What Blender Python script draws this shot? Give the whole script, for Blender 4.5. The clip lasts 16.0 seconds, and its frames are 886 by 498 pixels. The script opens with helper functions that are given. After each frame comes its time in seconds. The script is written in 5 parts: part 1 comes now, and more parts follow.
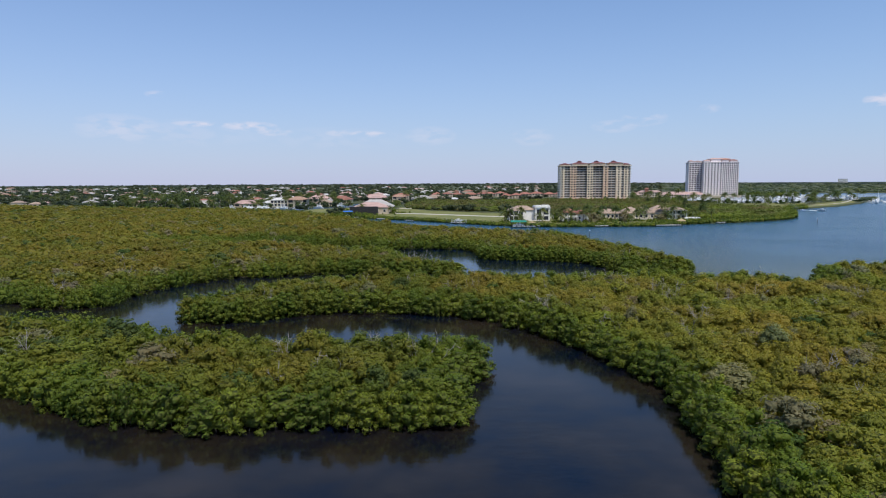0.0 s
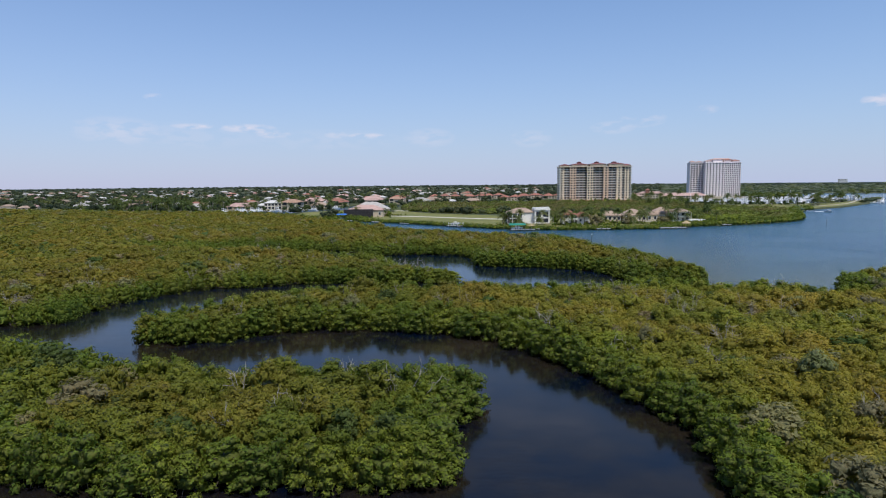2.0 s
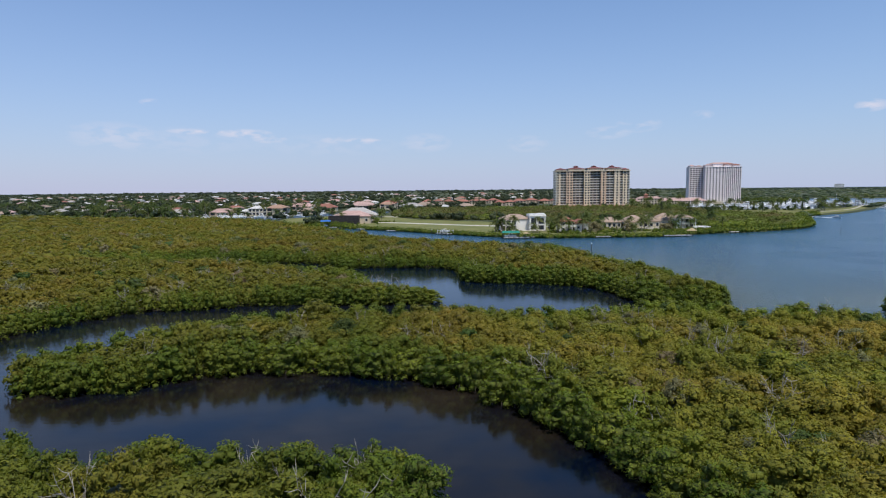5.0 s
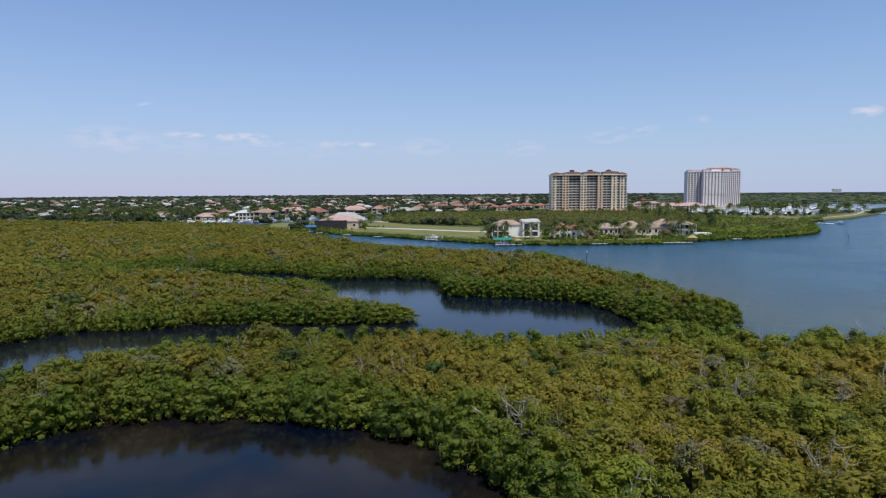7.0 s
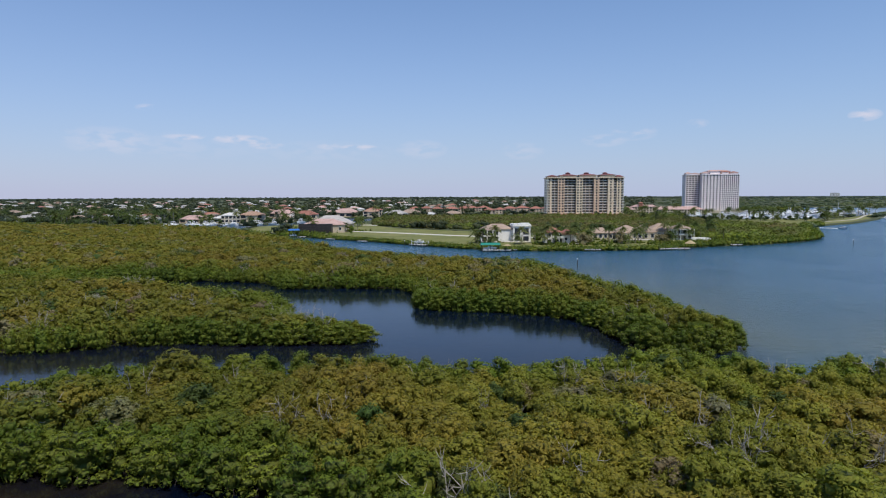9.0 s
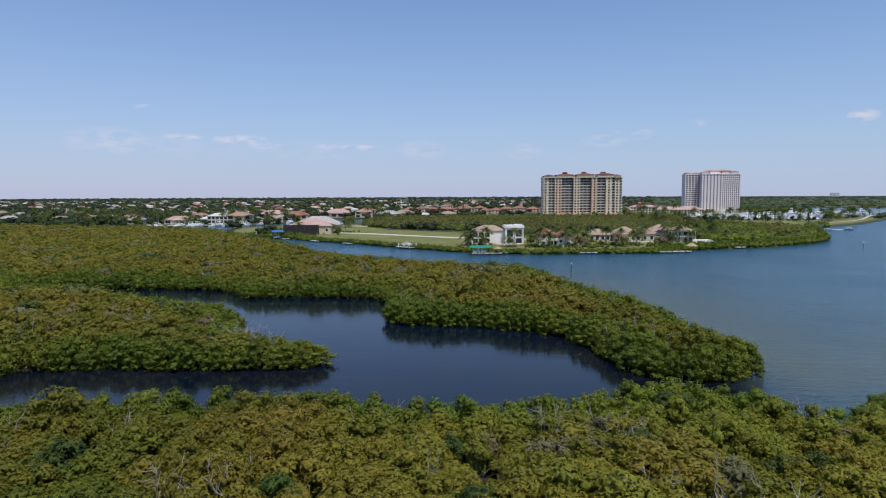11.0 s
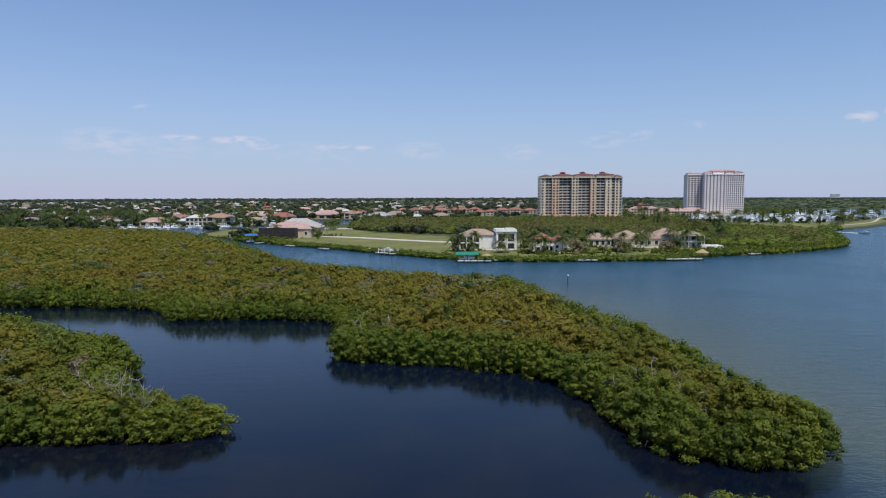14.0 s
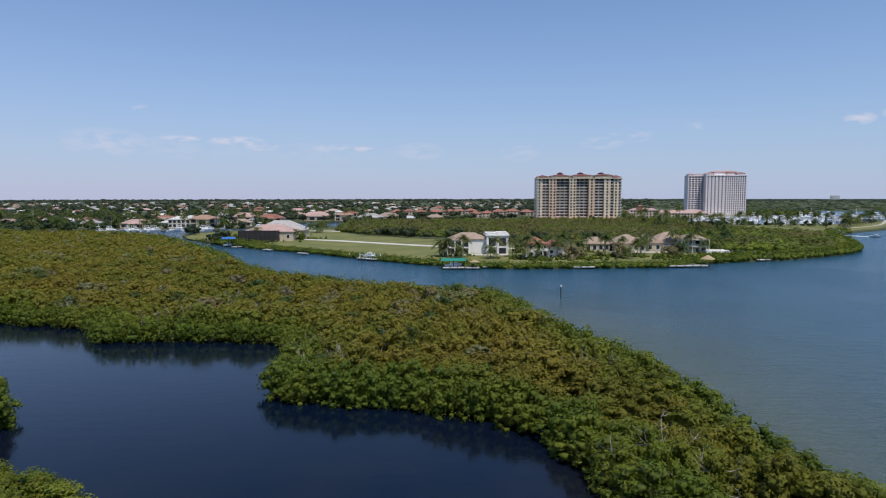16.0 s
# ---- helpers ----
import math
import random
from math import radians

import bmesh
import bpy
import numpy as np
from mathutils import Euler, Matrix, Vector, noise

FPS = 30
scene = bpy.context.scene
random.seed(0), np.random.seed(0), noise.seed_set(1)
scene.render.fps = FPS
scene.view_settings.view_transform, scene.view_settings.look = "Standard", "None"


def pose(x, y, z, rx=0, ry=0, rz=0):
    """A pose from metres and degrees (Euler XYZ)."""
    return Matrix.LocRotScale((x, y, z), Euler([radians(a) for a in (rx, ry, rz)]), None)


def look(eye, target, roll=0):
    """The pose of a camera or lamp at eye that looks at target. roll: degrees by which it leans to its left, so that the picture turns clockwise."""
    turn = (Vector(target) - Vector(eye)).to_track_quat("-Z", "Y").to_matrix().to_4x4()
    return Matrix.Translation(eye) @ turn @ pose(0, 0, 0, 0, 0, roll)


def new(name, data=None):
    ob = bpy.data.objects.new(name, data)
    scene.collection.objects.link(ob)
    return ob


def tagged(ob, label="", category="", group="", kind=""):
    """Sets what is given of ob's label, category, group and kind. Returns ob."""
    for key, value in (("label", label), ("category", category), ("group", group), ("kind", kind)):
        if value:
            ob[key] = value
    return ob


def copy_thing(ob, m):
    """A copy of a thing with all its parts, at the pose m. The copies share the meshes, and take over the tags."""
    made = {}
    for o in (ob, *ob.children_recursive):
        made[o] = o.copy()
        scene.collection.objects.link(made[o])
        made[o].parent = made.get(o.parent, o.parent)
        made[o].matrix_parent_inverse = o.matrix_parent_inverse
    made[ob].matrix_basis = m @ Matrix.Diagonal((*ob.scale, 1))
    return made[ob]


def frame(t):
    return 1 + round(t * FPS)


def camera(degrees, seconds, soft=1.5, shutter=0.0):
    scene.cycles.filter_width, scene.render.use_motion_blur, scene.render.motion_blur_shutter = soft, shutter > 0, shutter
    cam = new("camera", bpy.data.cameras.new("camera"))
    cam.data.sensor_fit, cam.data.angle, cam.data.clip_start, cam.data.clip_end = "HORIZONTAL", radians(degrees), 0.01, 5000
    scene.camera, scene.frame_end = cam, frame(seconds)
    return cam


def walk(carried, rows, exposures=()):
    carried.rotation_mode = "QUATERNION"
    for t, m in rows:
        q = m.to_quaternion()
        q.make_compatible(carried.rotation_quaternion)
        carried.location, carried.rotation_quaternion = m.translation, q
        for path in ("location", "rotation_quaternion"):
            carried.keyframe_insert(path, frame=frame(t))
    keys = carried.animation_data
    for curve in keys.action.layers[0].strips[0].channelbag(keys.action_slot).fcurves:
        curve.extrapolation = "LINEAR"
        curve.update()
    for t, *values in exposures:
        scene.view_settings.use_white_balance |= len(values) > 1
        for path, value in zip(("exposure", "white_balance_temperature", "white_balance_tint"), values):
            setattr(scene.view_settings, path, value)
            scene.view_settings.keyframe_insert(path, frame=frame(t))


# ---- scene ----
cam = camera(70.0, 16.0, soft=1.15)
METRES, EYE, TILT, LEAN, TURN = 156.25, 30.6, 0.0, -0.27, 0.0
ROWS = [
    (0.0, 0.0, 0.0, 0.0, -0.06, -6.23, 0.56),
    (0.5, 0.0029, 0.021, 0.0001, -0.06, -6.21, 0.62),
    (1.0, 0.0059, 0.0444, 0.0001, -0.1, -6.18, 0.68),
    (1.5, 0.0093, 0.0699, 0.0, -0.12, -6.13, 0.73),
    (2.0, 0.0128, 0.0965, -0.0001, -0.15, -6.08, 0.77),
    (2.5, 0.017, 0.1244, -0.0004, -0.18, -6.03, 0.78),
    (3.0, 0.0215, 0.153, -0.0007, -0.23, -5.97, 0.81),
    (3.5, 0.0266, 0.1825, -0.001, -0.26, -5.92, 0.8),
    (4.0, 0.032, 0.2125, -0.0014, -0.32, -5.84, 0.81),
    (6.5, 0.0682, 0.3645, -0.0026, -0.7, -5.35, 0.68),
    (7.0, 0.078, 0.3931, -0.0025, -0.73, -5.27, 0.64),
    (7.5, 0.0887, 0.4213, -0.0026, -0.78, -5.18, 0.6),
    (8.0, 0.1003, 0.4493, -0.0028, -0.8, -5.12, 0.57),
    (8.5, 0.1124, 0.4772, -0.0032, -0.83, -5.07, 0.5),
    (9.0, 0.1245, 0.5047, -0.0032, -0.86, -5.03, 0.48),
    (11.5, 0.1721, 0.6535, -0.0046, -0.96, -5.02, 0.47),
    (12.0, 0.18, 0.6869, -0.0047, -0.97, -5.0, 0.45),
    (12.5, 0.1879, 0.7209, -0.0049, -0.99, -4.99, 0.45),
    (13.0, 0.1958, 0.7554, -0.005, -1.01, -4.98, 0.44),
    (13.5, 0.2037, 0.7904, -0.0053, -1.04, -4.97, 0.43),
    (14.0, 0.2124, 0.8253, -0.0054, -1.07, -4.95, 0.42),
    (14.5, 0.2223, 0.86, -0.0056, -1.09, -4.93, 0.4),
    (15.0, 0.2327, 0.895, -0.0059, -1.11, -4.9, 0.38),
    (15.5, 0.2432, 0.9295, -0.0056, -1.14, -4.87, 0.37),
    (16.0, 0.2536, 0.9641, -0.0056, -1.15, -4.85, 0.34),
]
EXPOSURE = [(0.0, 0.12), (4.0, 0.09), (8.0, 0.04), (12.0, 0.0), (16.0, -0.02)]
walk(cam, [(t, pose(0, 0, EYE, TILT, LEAN, TURN) @ pose(METRES * x, METRES * y, METRES * z, 90 + pitch, roll, yaw)) for t, x, y, z, yaw, pitch, roll in ROWS], EXPOSURE)

# ---- world, sun ----
SUN_EL, SUN_AZ = 64.0, 150.0      # azimuth from +y towards +x
world = bpy.data.worlds.new("sky")
scene.world = world
world.use_nodes = True
wn, wl = world.node_tree.nodes, world.node_tree.links
wn.clear()
w_out = wn.new("ShaderNodeOutputWorld")
w_bg = wn.new("ShaderNodeBackground")
w_bg.inputs["Strength"].default_value = 0.10
sky = wn.new("ShaderNodeTexSky")
sky.sky_type, sky.sun_disc = "NISHITA", False
sky.sun_elevation, sky.sun_rotation = radians(SUN_EL), radians(SUN_AZ)
sky.altitude, sky.air_density, sky.dust_density, sky.ozone_density = 0.0, 1.0, 0.0, 6.0
w_co = wn.new("ShaderNodeTexCoord")
w_noise = wn.new("ShaderNodeTexNoise")
w_map = wn.new("ShaderNodeMapping")
w_map.inputs["Scale"].default_value = (22.0, 22.0, 60.0)
w_noise.inputs["Scale"].default_value = 1.6
w_noise.inputs["Detail"].default_value = 7.0
wl.new(w_co.outputs["Generated"], w_map.inputs["Vector"])
wl.new(w_map.outputs["Vector"], w_noise.inputs["Vector"])


def w_math(op, a, b=None, clamp=False):
    n = wn.new("ShaderNodeMath")
    n.operation, n.use_clamp = op, clamp
    for i, v in enumerate((a, b)):
        if v is None:
            continue
        if isinstance(v, (int, float)):
            n.inputs[i].default_value = v
        else:
            wl.new(v, n.inputs[i])
    return n.outputs[0]


def w_cloud(az, el, wide, high, power):
    """A small cloud in the direction az, el (degrees), that fades out to its rim."""
    v = wn.new("ShaderNodeVectorMath")
    v.operation = "SUBTRACT"
    wl.new(w_co.outputs["Generated"], v.inputs[0])
    a, e = radians(az), radians(el)
    v.inputs[1].default_value = (math.sin(a) * math.cos(e), math.cos(a) * math.cos(e), math.sin(e))
    s = wn.new("ShaderNodeVectorMath")
    s.operation = "MULTIPLY"
    wl.new(v.outputs[0], s.inputs[0])
    s.inputs[1].default_value = (1 / radians(wide), 1 / radians(wide), 1 / radians(high))
    d = wn.new("ShaderNodeVectorMath")
    d.operation = "LENGTH"
    wl.new(s.outputs[0], d.inputs[0])
    rim = w_math("SUBTRACT", 1.0, d.outputs["Value"], True)
    return w_math("MULTIPLY", w_math("POWER", rim, 0.6), power)


cloud = None
for spec in ((-20.6, 4.75, 2.3, 0.26, 0.75), (-16.6, 4.65, 2.4, 0.42, 0.9), (-14.6, 4.2, 1.5, 0.4, 0.6), (-27.0, 4.3, 3.4, 1.2, 0.34), (-22.0, 4.0, 7.0, 1.2, 0.16), (-10.0, 3.7, 7.0, 1.0, 0.14),
             (-6.6, 4.1, 1.7, 0.26, 0.85), (-9.2, 4.15, 1.2, 0.3, 0.45), (-1.0, 3.9, 2.4, 0.9, 0.35), (34.2, 5.7, 1.15, 0.5, 0.9),
             (36.4, 6.0, 0.9, 0.45, 0.8), (17.5, 5.1, 2.0, 0.7, 0.45), (15.0, 4.5, 2.0, 0.6, 0.4), (-23.8, 7.0, 1.0, 0.3, 0.5),
             (22.5, 5.7, 1.0, 0.4, 0.4), (8.0, 3.7, 2.0, 0.8, 0.3), (-52, 5, 4, 1, 0.5), (58, 6, 4, 1.2, 0.5)):
    c = w_cloud(*spec)
    cloud = c if cloud is None else w_math("ADD", cloud, c)
ragged = w_math("MULTIPLY", w_math("SUBTRACT", w_noise.outputs["Fac"], 0.42), 7.0, True)
cloud = w_math("MULTIPLY", w_math("MULTIPLY", cloud, ragged), 0.72, True)
w_mix = wn.new("ShaderNodeMixRGB")
wl.new(cloud, w_mix.inputs["Fac"])
w_tint = wn.new("ShaderNodeMixRGB")
w_tint.blend_type = "MULTIPLY"
w_tint.inputs["Fac"].default_value = 1.0
w_tint.inputs["Color2"].default_value = (0.68, 1.05, 1.26, 1)
wl.new(sky.outputs[0], w_tint.inputs["Color1"])
# sea haze: thick at the horizon, thin overhead
w_sep = wn.new("ShaderNodeSeparateXYZ")
wl.new(w_co.outputs["Generated"], w_sep.inputs[0])
haze = w_math("MULTIPLY", w_math("POWER", 2.718, w_math("MULTIPLY", w_math("MAXIMUM", w_sep.outputs["Z"], 0.0), -4.5)), 0.97)
w_haze = wn.new("ShaderNodeMixRGB")
wl.new(haze, w_haze.inputs["Fac"])
wl.new(w_tint.outputs[0], w_haze.inputs["Color1"])
# warmer and pinker inland, to the west, than over the bay
w_side = wn.new("ShaderNodeMixRGB")
w_side.inputs["Color1"].default_value, w_side.inputs["Color2"].default_value = (4.74, 5.0, 6.75, 1), (4.42, 5.0, 6.85, 1)
wl.new(w_math("ADD", w_math("MULTIPLY", w_sep.outputs["X"], 0.85), 0.5, True), w_side.inputs["Fac"])
wl.new(w_side.outputs[0], w_haze.inputs["Color2"])
wl.new(w_haze.outputs[0], w_mix.inputs["Color1"])
w_mix.inputs["Color2"].default_value = (7.6, 7.1, 7.9, 1)
wl.new(w_mix.outputs[0], w_bg.inputs["Color"])
wl.new(w_bg.outputs[0], w_out.inputs["Surface"])

sun = new("sun", bpy.data.lights.new("sun", "SUN"))
sun.data.energy, sun.data.angle, sun.data.color = 3.9, radians(0.55), (1.0, 0.95, 0.86)
sa, se = radians(SUN_AZ), radians(SUN_EL)
sun.matrix_world = look((200 * math.sin(sa), 200 * math.cos(sa), 400), (200 * math.sin(sa) - math.sin(sa) * math.cos(se), 200 * math.cos(sa) - math.cos(sa) * math.cos(se), 400 - math.sin(se)))


# ---- materials ----
def material(name):
    m = bpy.data.materials.new(name)
    m.use_nodes = True
    nt = m.node_tree
    return m, nt, nt.nodes["Principled BSDF"]


def noise_node(nt, scale, detail=4.0, rough=0.55, world_space=True, stretch=None):
    n = nt.nodes.new("ShaderNodeTexNoise")
    n.inputs["Scale"].default_value, n.inputs["Detail"].default_value, n.inputs["Roughness"].default_value = scale, detail, rough
    if world_space:
        g = nt.nodes.new("ShaderNodeNewGeometry")
        src = g.outputs["Position"]
    else:
        g = nt.nodes.new("ShaderNodeTexCoord")
        src = g.outputs["Object"]
    if stretch:
        mp = nt.nodes.new("ShaderNodeMapping")
        mp.inputs["Scale"].default_value = stretch
        nt.links.new(src, mp.inputs["Vector"])
        src = mp.outputs["Vector"]
    nt.links.new(src, n.inputs["Vector"])
    return n


def ramp_node(nt, fac, stops):
    r = nt.nodes.new("ShaderNodeValToRGB")
    while len(r.color_ramp.elements) < len(stops):
        r.color_ramp.elements.new(0.5)
    for e, (p, c) in zip(r.color_ramp.elements, stops):
        e.position, e.color = p, (*c, 1)
    nt.links.new(fac, r.inputs["Fac"])
    return r


def mixed(nt, kind, fac, a, b):
    n = nt.nodes.new("ShaderNodeMixRGB")
    n.blend_type = kind
    for i, v in zip(("Fac", "Color1", "Color2"), (fac, a, b)):
        if isinstance(v, (int, float)):
            n.inputs[i].default_value = v
        elif isinstance(v, tuple):
            n.inputs[i].default_value = (*v, 1)
        else:
            nt.links.new(v, n.inputs[i])
    return n.outputs[0]


def bumped(nt, bsdf, height, strength, distance):
    b = nt.nodes.new("ShaderNodeBump")
    b.inputs["Strength"].default_value, b.inputs["Distance"].default_value = strength, distance
    nt.links.new(height, b.inputs["Height"])
    nt.links.new(b.outputs[0], bsdf.inputs["Normal"])


def surface(name, low, high, scale=1.0, rough=0.75, bump=0.02, metal=0.0, fine=8.0, vary=0.0):
    """A plain matt surface: two tones in patches, a fine grain on top, and a slight relief."""
    m, nt, p = material(name)
    big, small = noise_node(nt, scale), noise_node(nt, scale * fine, 3.0)
    r = ramp_node(nt, big.outputs["Fac"], ((0.3, low), (0.7, high)))
    grain = ramp_node(nt, small.outputs["Fac"], ((0.25, (0.8, 0.8, 0.8)), (0.75, (1.15, 1.15, 1.15))))
    col = mixed(nt, "MULTIPLY", 1.0, r.outputs[0], grain.outputs[0])
    if vary:
        oi = nt.nodes.new("ShaderNodeObjectInfo")
        v = ramp_node(nt, oi.outputs["Random"], ((0.0, (1 - vary,) * 3), (1.0, (1 + vary,) * 3)))
        col = mixed(nt, "MULTIPLY", 1.0, col, v.outputs[0])
    nt.links.new(col, p.inputs["Base Color"])
    p.inputs["Roughness"].default_value, p.inputs["Metallic"].default_value = rough, metal
    if bump:
        bumped(nt, p, small.outputs["Fac"], 0.5, bump)
    return m


def leaf_shader(nt, p, col, gloss=0.58):
    """Leaf cards: tone differs from leaf to leaf, and some light shines through them."""
    g = nt.nodes.new("ShaderNodeNewGeometry")
    v = ramp_node(nt, g.outputs["Random Per Island"], ((0.0, (0.86, 0.88, 0.86)), (0.6, (1.0, 1.0, 1.0)), (1.0, (1.14, 1.12, 1.1))))
    col = mixed(nt, "MULTIPLY", 1.0, col, v.outputs[0])
    sprays = noise_node(nt, 5.5, 4.0, 0.7)
    tufts = noise_node(nt, 1.3, 3.0, 0.6)
    # darker in the bump's hollows: shade of leaf gaps painted into the tone
    fleck_shade = ramp_node(nt, sprays.outputs["Fac"], ((0.32, (0.8, 0.82, 0.8)), (0.5, (1.0, 1.0, 1.0)), (0.68, (1.18, 1.16, 1.1))))
    col = mixed(nt, "MULTIPLY", 1.0, col, fleck_shade.outputs[0])
    hue = ramp_node(nt, tufts.outputs["Fac"], ((0.35, (0.93, 0.99, 0.95)), (0.65, (1.07, 1.015, 1.0))))
    col = mixed(nt, "MULTIPLY", 1.0, col, hue.outputs[0])
    bumped(nt, p, mixed(nt, "MIX", 0.4, sprays.outputs["Fac"], tufts.outputs["Fac"]), 0.8, 0.25)
    nt.links.new(col, p.inputs["Base Color"])
    p.inputs["Roughness"].default_value = gloss
    p.inputs["Specular IOR Level"].default_value = 0.22
    tr = nt.nodes.new("ShaderNodeBsdfTranslucent")
    nt.links.new(mixed(nt, "MULTIPLY", 1.0, col, (1.25, 1.25, 0.62)), tr.inputs["Color"])
    mx = nt.nodes.new("ShaderNodeMixShader")
    mx.inputs["Fac"].default_value = 0.34
    nt.links.new(p.outputs[0], mx.inputs[1])
    nt.links.new(tr.outputs[0], mx.inputs[2])
    nt.links.new(mx.outputs[0], nt.nodes["Material Output"].inputs["Surface"])


def leaf_by_tree(name, stops):
    """Leaves of trees that are objects of their own: the tone differs from tree to tree."""
    m, nt, p = material(name)
    oi = nt.nodes.new("ShaderNodeObjectInfo")
    leaf_shader(nt, p, ramp_node(nt, oi.outputs["Random"], stops).outputs[0])
    return m


def leaf_by_tone(name):
    """Leaves of a thicket: each tree's own tone lies in the mesh."""
    m, nt, p = material(name)
    a = nt.nodes.new("ShaderNodeAttribute")
    a.attribute_name = "leaf_tone"
    leaf_shader(nt, p, a.outputs["Color"])
    return m


GREEN = ((0.094, 0.142, 0.018), (0.136, 0.184, 0.021), (0.182, 0.212, 0.025))
OLIVE = ((0.178, 0.182, 0.026), (0.222, 0.196, 0.028), (0.258, 0.196, 0.034))
M_FRINGE = leaf_by_tree("mangrove_leaf_green", ((0.0, GREEN[0]), (0.4, GREEN[1]), (0.8, GREEN[2]), (1.0, (0.225, 0.262, 0.03))))
M_OLIVE = leaf_by_tree("mangrove_leaf_olive", ((0.0, OLIVE[0]), (0.5, OLIVE[1]), (1.0, OLIVE[2])))
# crown cores: darker than the outer leaves, with the inner shade in the colour
M_INNER_SHADE = leaf_by_tree("inner_leaf_and_twig_shade", ((0.0, (0.1, 0.125, 0.026)), (1.0, (0.14, 0.16, 0.03))))
M_THICKET = leaf_by_tone("thicket_leaf")
M_PALM = leaf_by_tree("palm_frond", ((0.0, (0.055, 0.085, 0.024)), (0.5, (0.085, 0.115, 0.03)), (1.0, (0.14, 0.15, 0.05))))
M_BARK = surface("grey_bark", (0.06, 0.048, 0.036), (0.12, 0.098, 0.075), 2.0, 0.9, 0.02)
M_DEAD = surface("bleached_wood", (0.2, 0.18, 0.15), (0.38, 0.35, 0.305), 3.0, 0.85, 0.01)
M_PALMBARK = surface("palm_bark", (0.2, 0.17, 0.13), (0.32, 0.28, 0.22), 3.0, 0.9, 0.02)
M_MUD = surface("peat_mud", (0.018, 0.014, 0.009), (0.045, 0.034, 0.02), 0.4, 0.9, 0.05)
M_LAWN = surface("lawn", (0.105, 0.125, 0.024), (0.2, 0.185, 0.055), 0.06, 0.95, 0.05, fine=12)
M_SCRUB = surface("scrub_floor", (0.04, 0.055, 0.016), (0.08, 0.085, 0.03), 0.03, 0.95, 0.05, fine=30)
M_ROAD = surface("pale_concrete_road", (0.5, 0.47, 0.4), (0.62, 0.59, 0.52), 0.2, 0.85, 0.005)
M_PAVE = surface("paving", (0.42, 0.38, 0.32), (0.55, 0.5, 0.43), 0.5, 0.85, 0.005)
M_WHITE = surface("white_stucco", (0.7, 0.68, 0.64), (0.8, 0.78, 0.74), 0.4, 0.8, 0.004)
M_CREAM = surface("cream_stucco", (0.52, 0.44, 0.32), (0.62, 0.53, 0.4), 0.4, 0.8, 0.004, vary=0.12)
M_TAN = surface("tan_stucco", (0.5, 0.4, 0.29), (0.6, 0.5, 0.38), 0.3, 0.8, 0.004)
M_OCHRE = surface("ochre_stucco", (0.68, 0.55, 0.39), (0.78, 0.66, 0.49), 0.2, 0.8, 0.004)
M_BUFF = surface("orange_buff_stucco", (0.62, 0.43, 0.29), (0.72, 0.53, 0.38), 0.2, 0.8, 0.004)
M_PINKW = surface("pale_pink_stucco", (0.76, 0.68, 0.67), (0.84, 0.77, 0.75), 0.15, 0.8, 0.004)
M_GLASS, _nt, _p = material("dark_window_glass")
_p.inputs["Base Color"].default_value = (0.03, 0.035, 0.045, 1)
_p.inputs["Roughness"].default_value = 0.12
_p.inputs["Specular IOR Level"].default_value = 0.3
# insect screen over the pool, and painted shade in the tower's balcony recesses
M_SCREEN_SHADE = surface("dark_screen_and_recess_shade", (0.018, 0.016, 0.018), (0.035, 0.03, 0.033), 0.5, 0.7, 0.004)
M_WOOD = surface("weathered_planks", (0.56, 0.53, 0.48), (0.72, 0.69, 0.63), 1.5, 0.85, 0.01)
M_DARKPILE = surface("wet_dark_pile", (0.03, 0.026, 0.022), (0.07, 0.06, 0.05), 1.5, 0.7, 0.01)
M_GREENCLOTH = surface("green_awning_cloth", (0.01, 0.17, 0.12), (0.015, 0.24, 0.17), 0.8, 0.6, 0.004)
M_BLUECLOTH = surface("blue_awning_cloth", (0.02, 0.11, 0.36), (0.03, 0.16, 0.46), 0.8, 0.6, 0.004)
M_THATCH = surface("straw_thatch", (0.3, 0.22, 0.12), (0.46, 0.36, 0.2), 2.0, 0.95, 0.03)
M_GEL = surface("white_gelcoat", (0.8, 0.8, 0.79), (0.88, 0.87, 0.85), 0.5, 0.45, 0.0)
M_METAL = surface("grey_metal", (0.3, 0.31, 0.32), (0.42, 0.43, 0.44), 1.0, 0.4, 0.0, 0.8)


def roof_material(name, low, high):
    """Barrel tiles: two tones in patches, with fine courses."""
    m, nt, p = material(name)
    big = noise_node(nt, 0.5)
    tc = nt.nodes.new("ShaderNodeTexCoord")
    w = nt.nodes.new("ShaderNodeTexWave")
    w.inputs["Scale"].default_value, w.inputs["Distortion"].default_value = 1.1, 0.6
    w.bands_direction = "Z"
    nt.links.new(tc.outputs["Object"], w.inputs["Vector"])
    r = ramp_node(nt, big.outputs["Fac"], ((0.3, low), (0.7, high)))
    course = ramp_node(nt, w.outputs["Fac"], ((0.0, (0.78, 0.78, 0.78)), (0.5, (1.05, 1.05, 1.05))))
    col = mixed(nt, "MULTIPLY", 1.0, r.outputs[0], course.outputs[0])
    oi = nt.nodes.new("ShaderNodeObjectInfo")
    v = ramp_node(nt, oi.outputs["Random"], ((0.0, (0.85, 0.85, 0.85)), (1.0, (1.15, 1.12, 1.1))))
    nt.links.new(mixed(nt, "MULTIPLY", 1.0, col, v.outputs[0]), p.inputs["Base Color"])
    p.inputs["Roughness"].default_value = 0.8
    bumped(nt, p, w.outputs["Fac"], 0.4, 0.04)
    return m


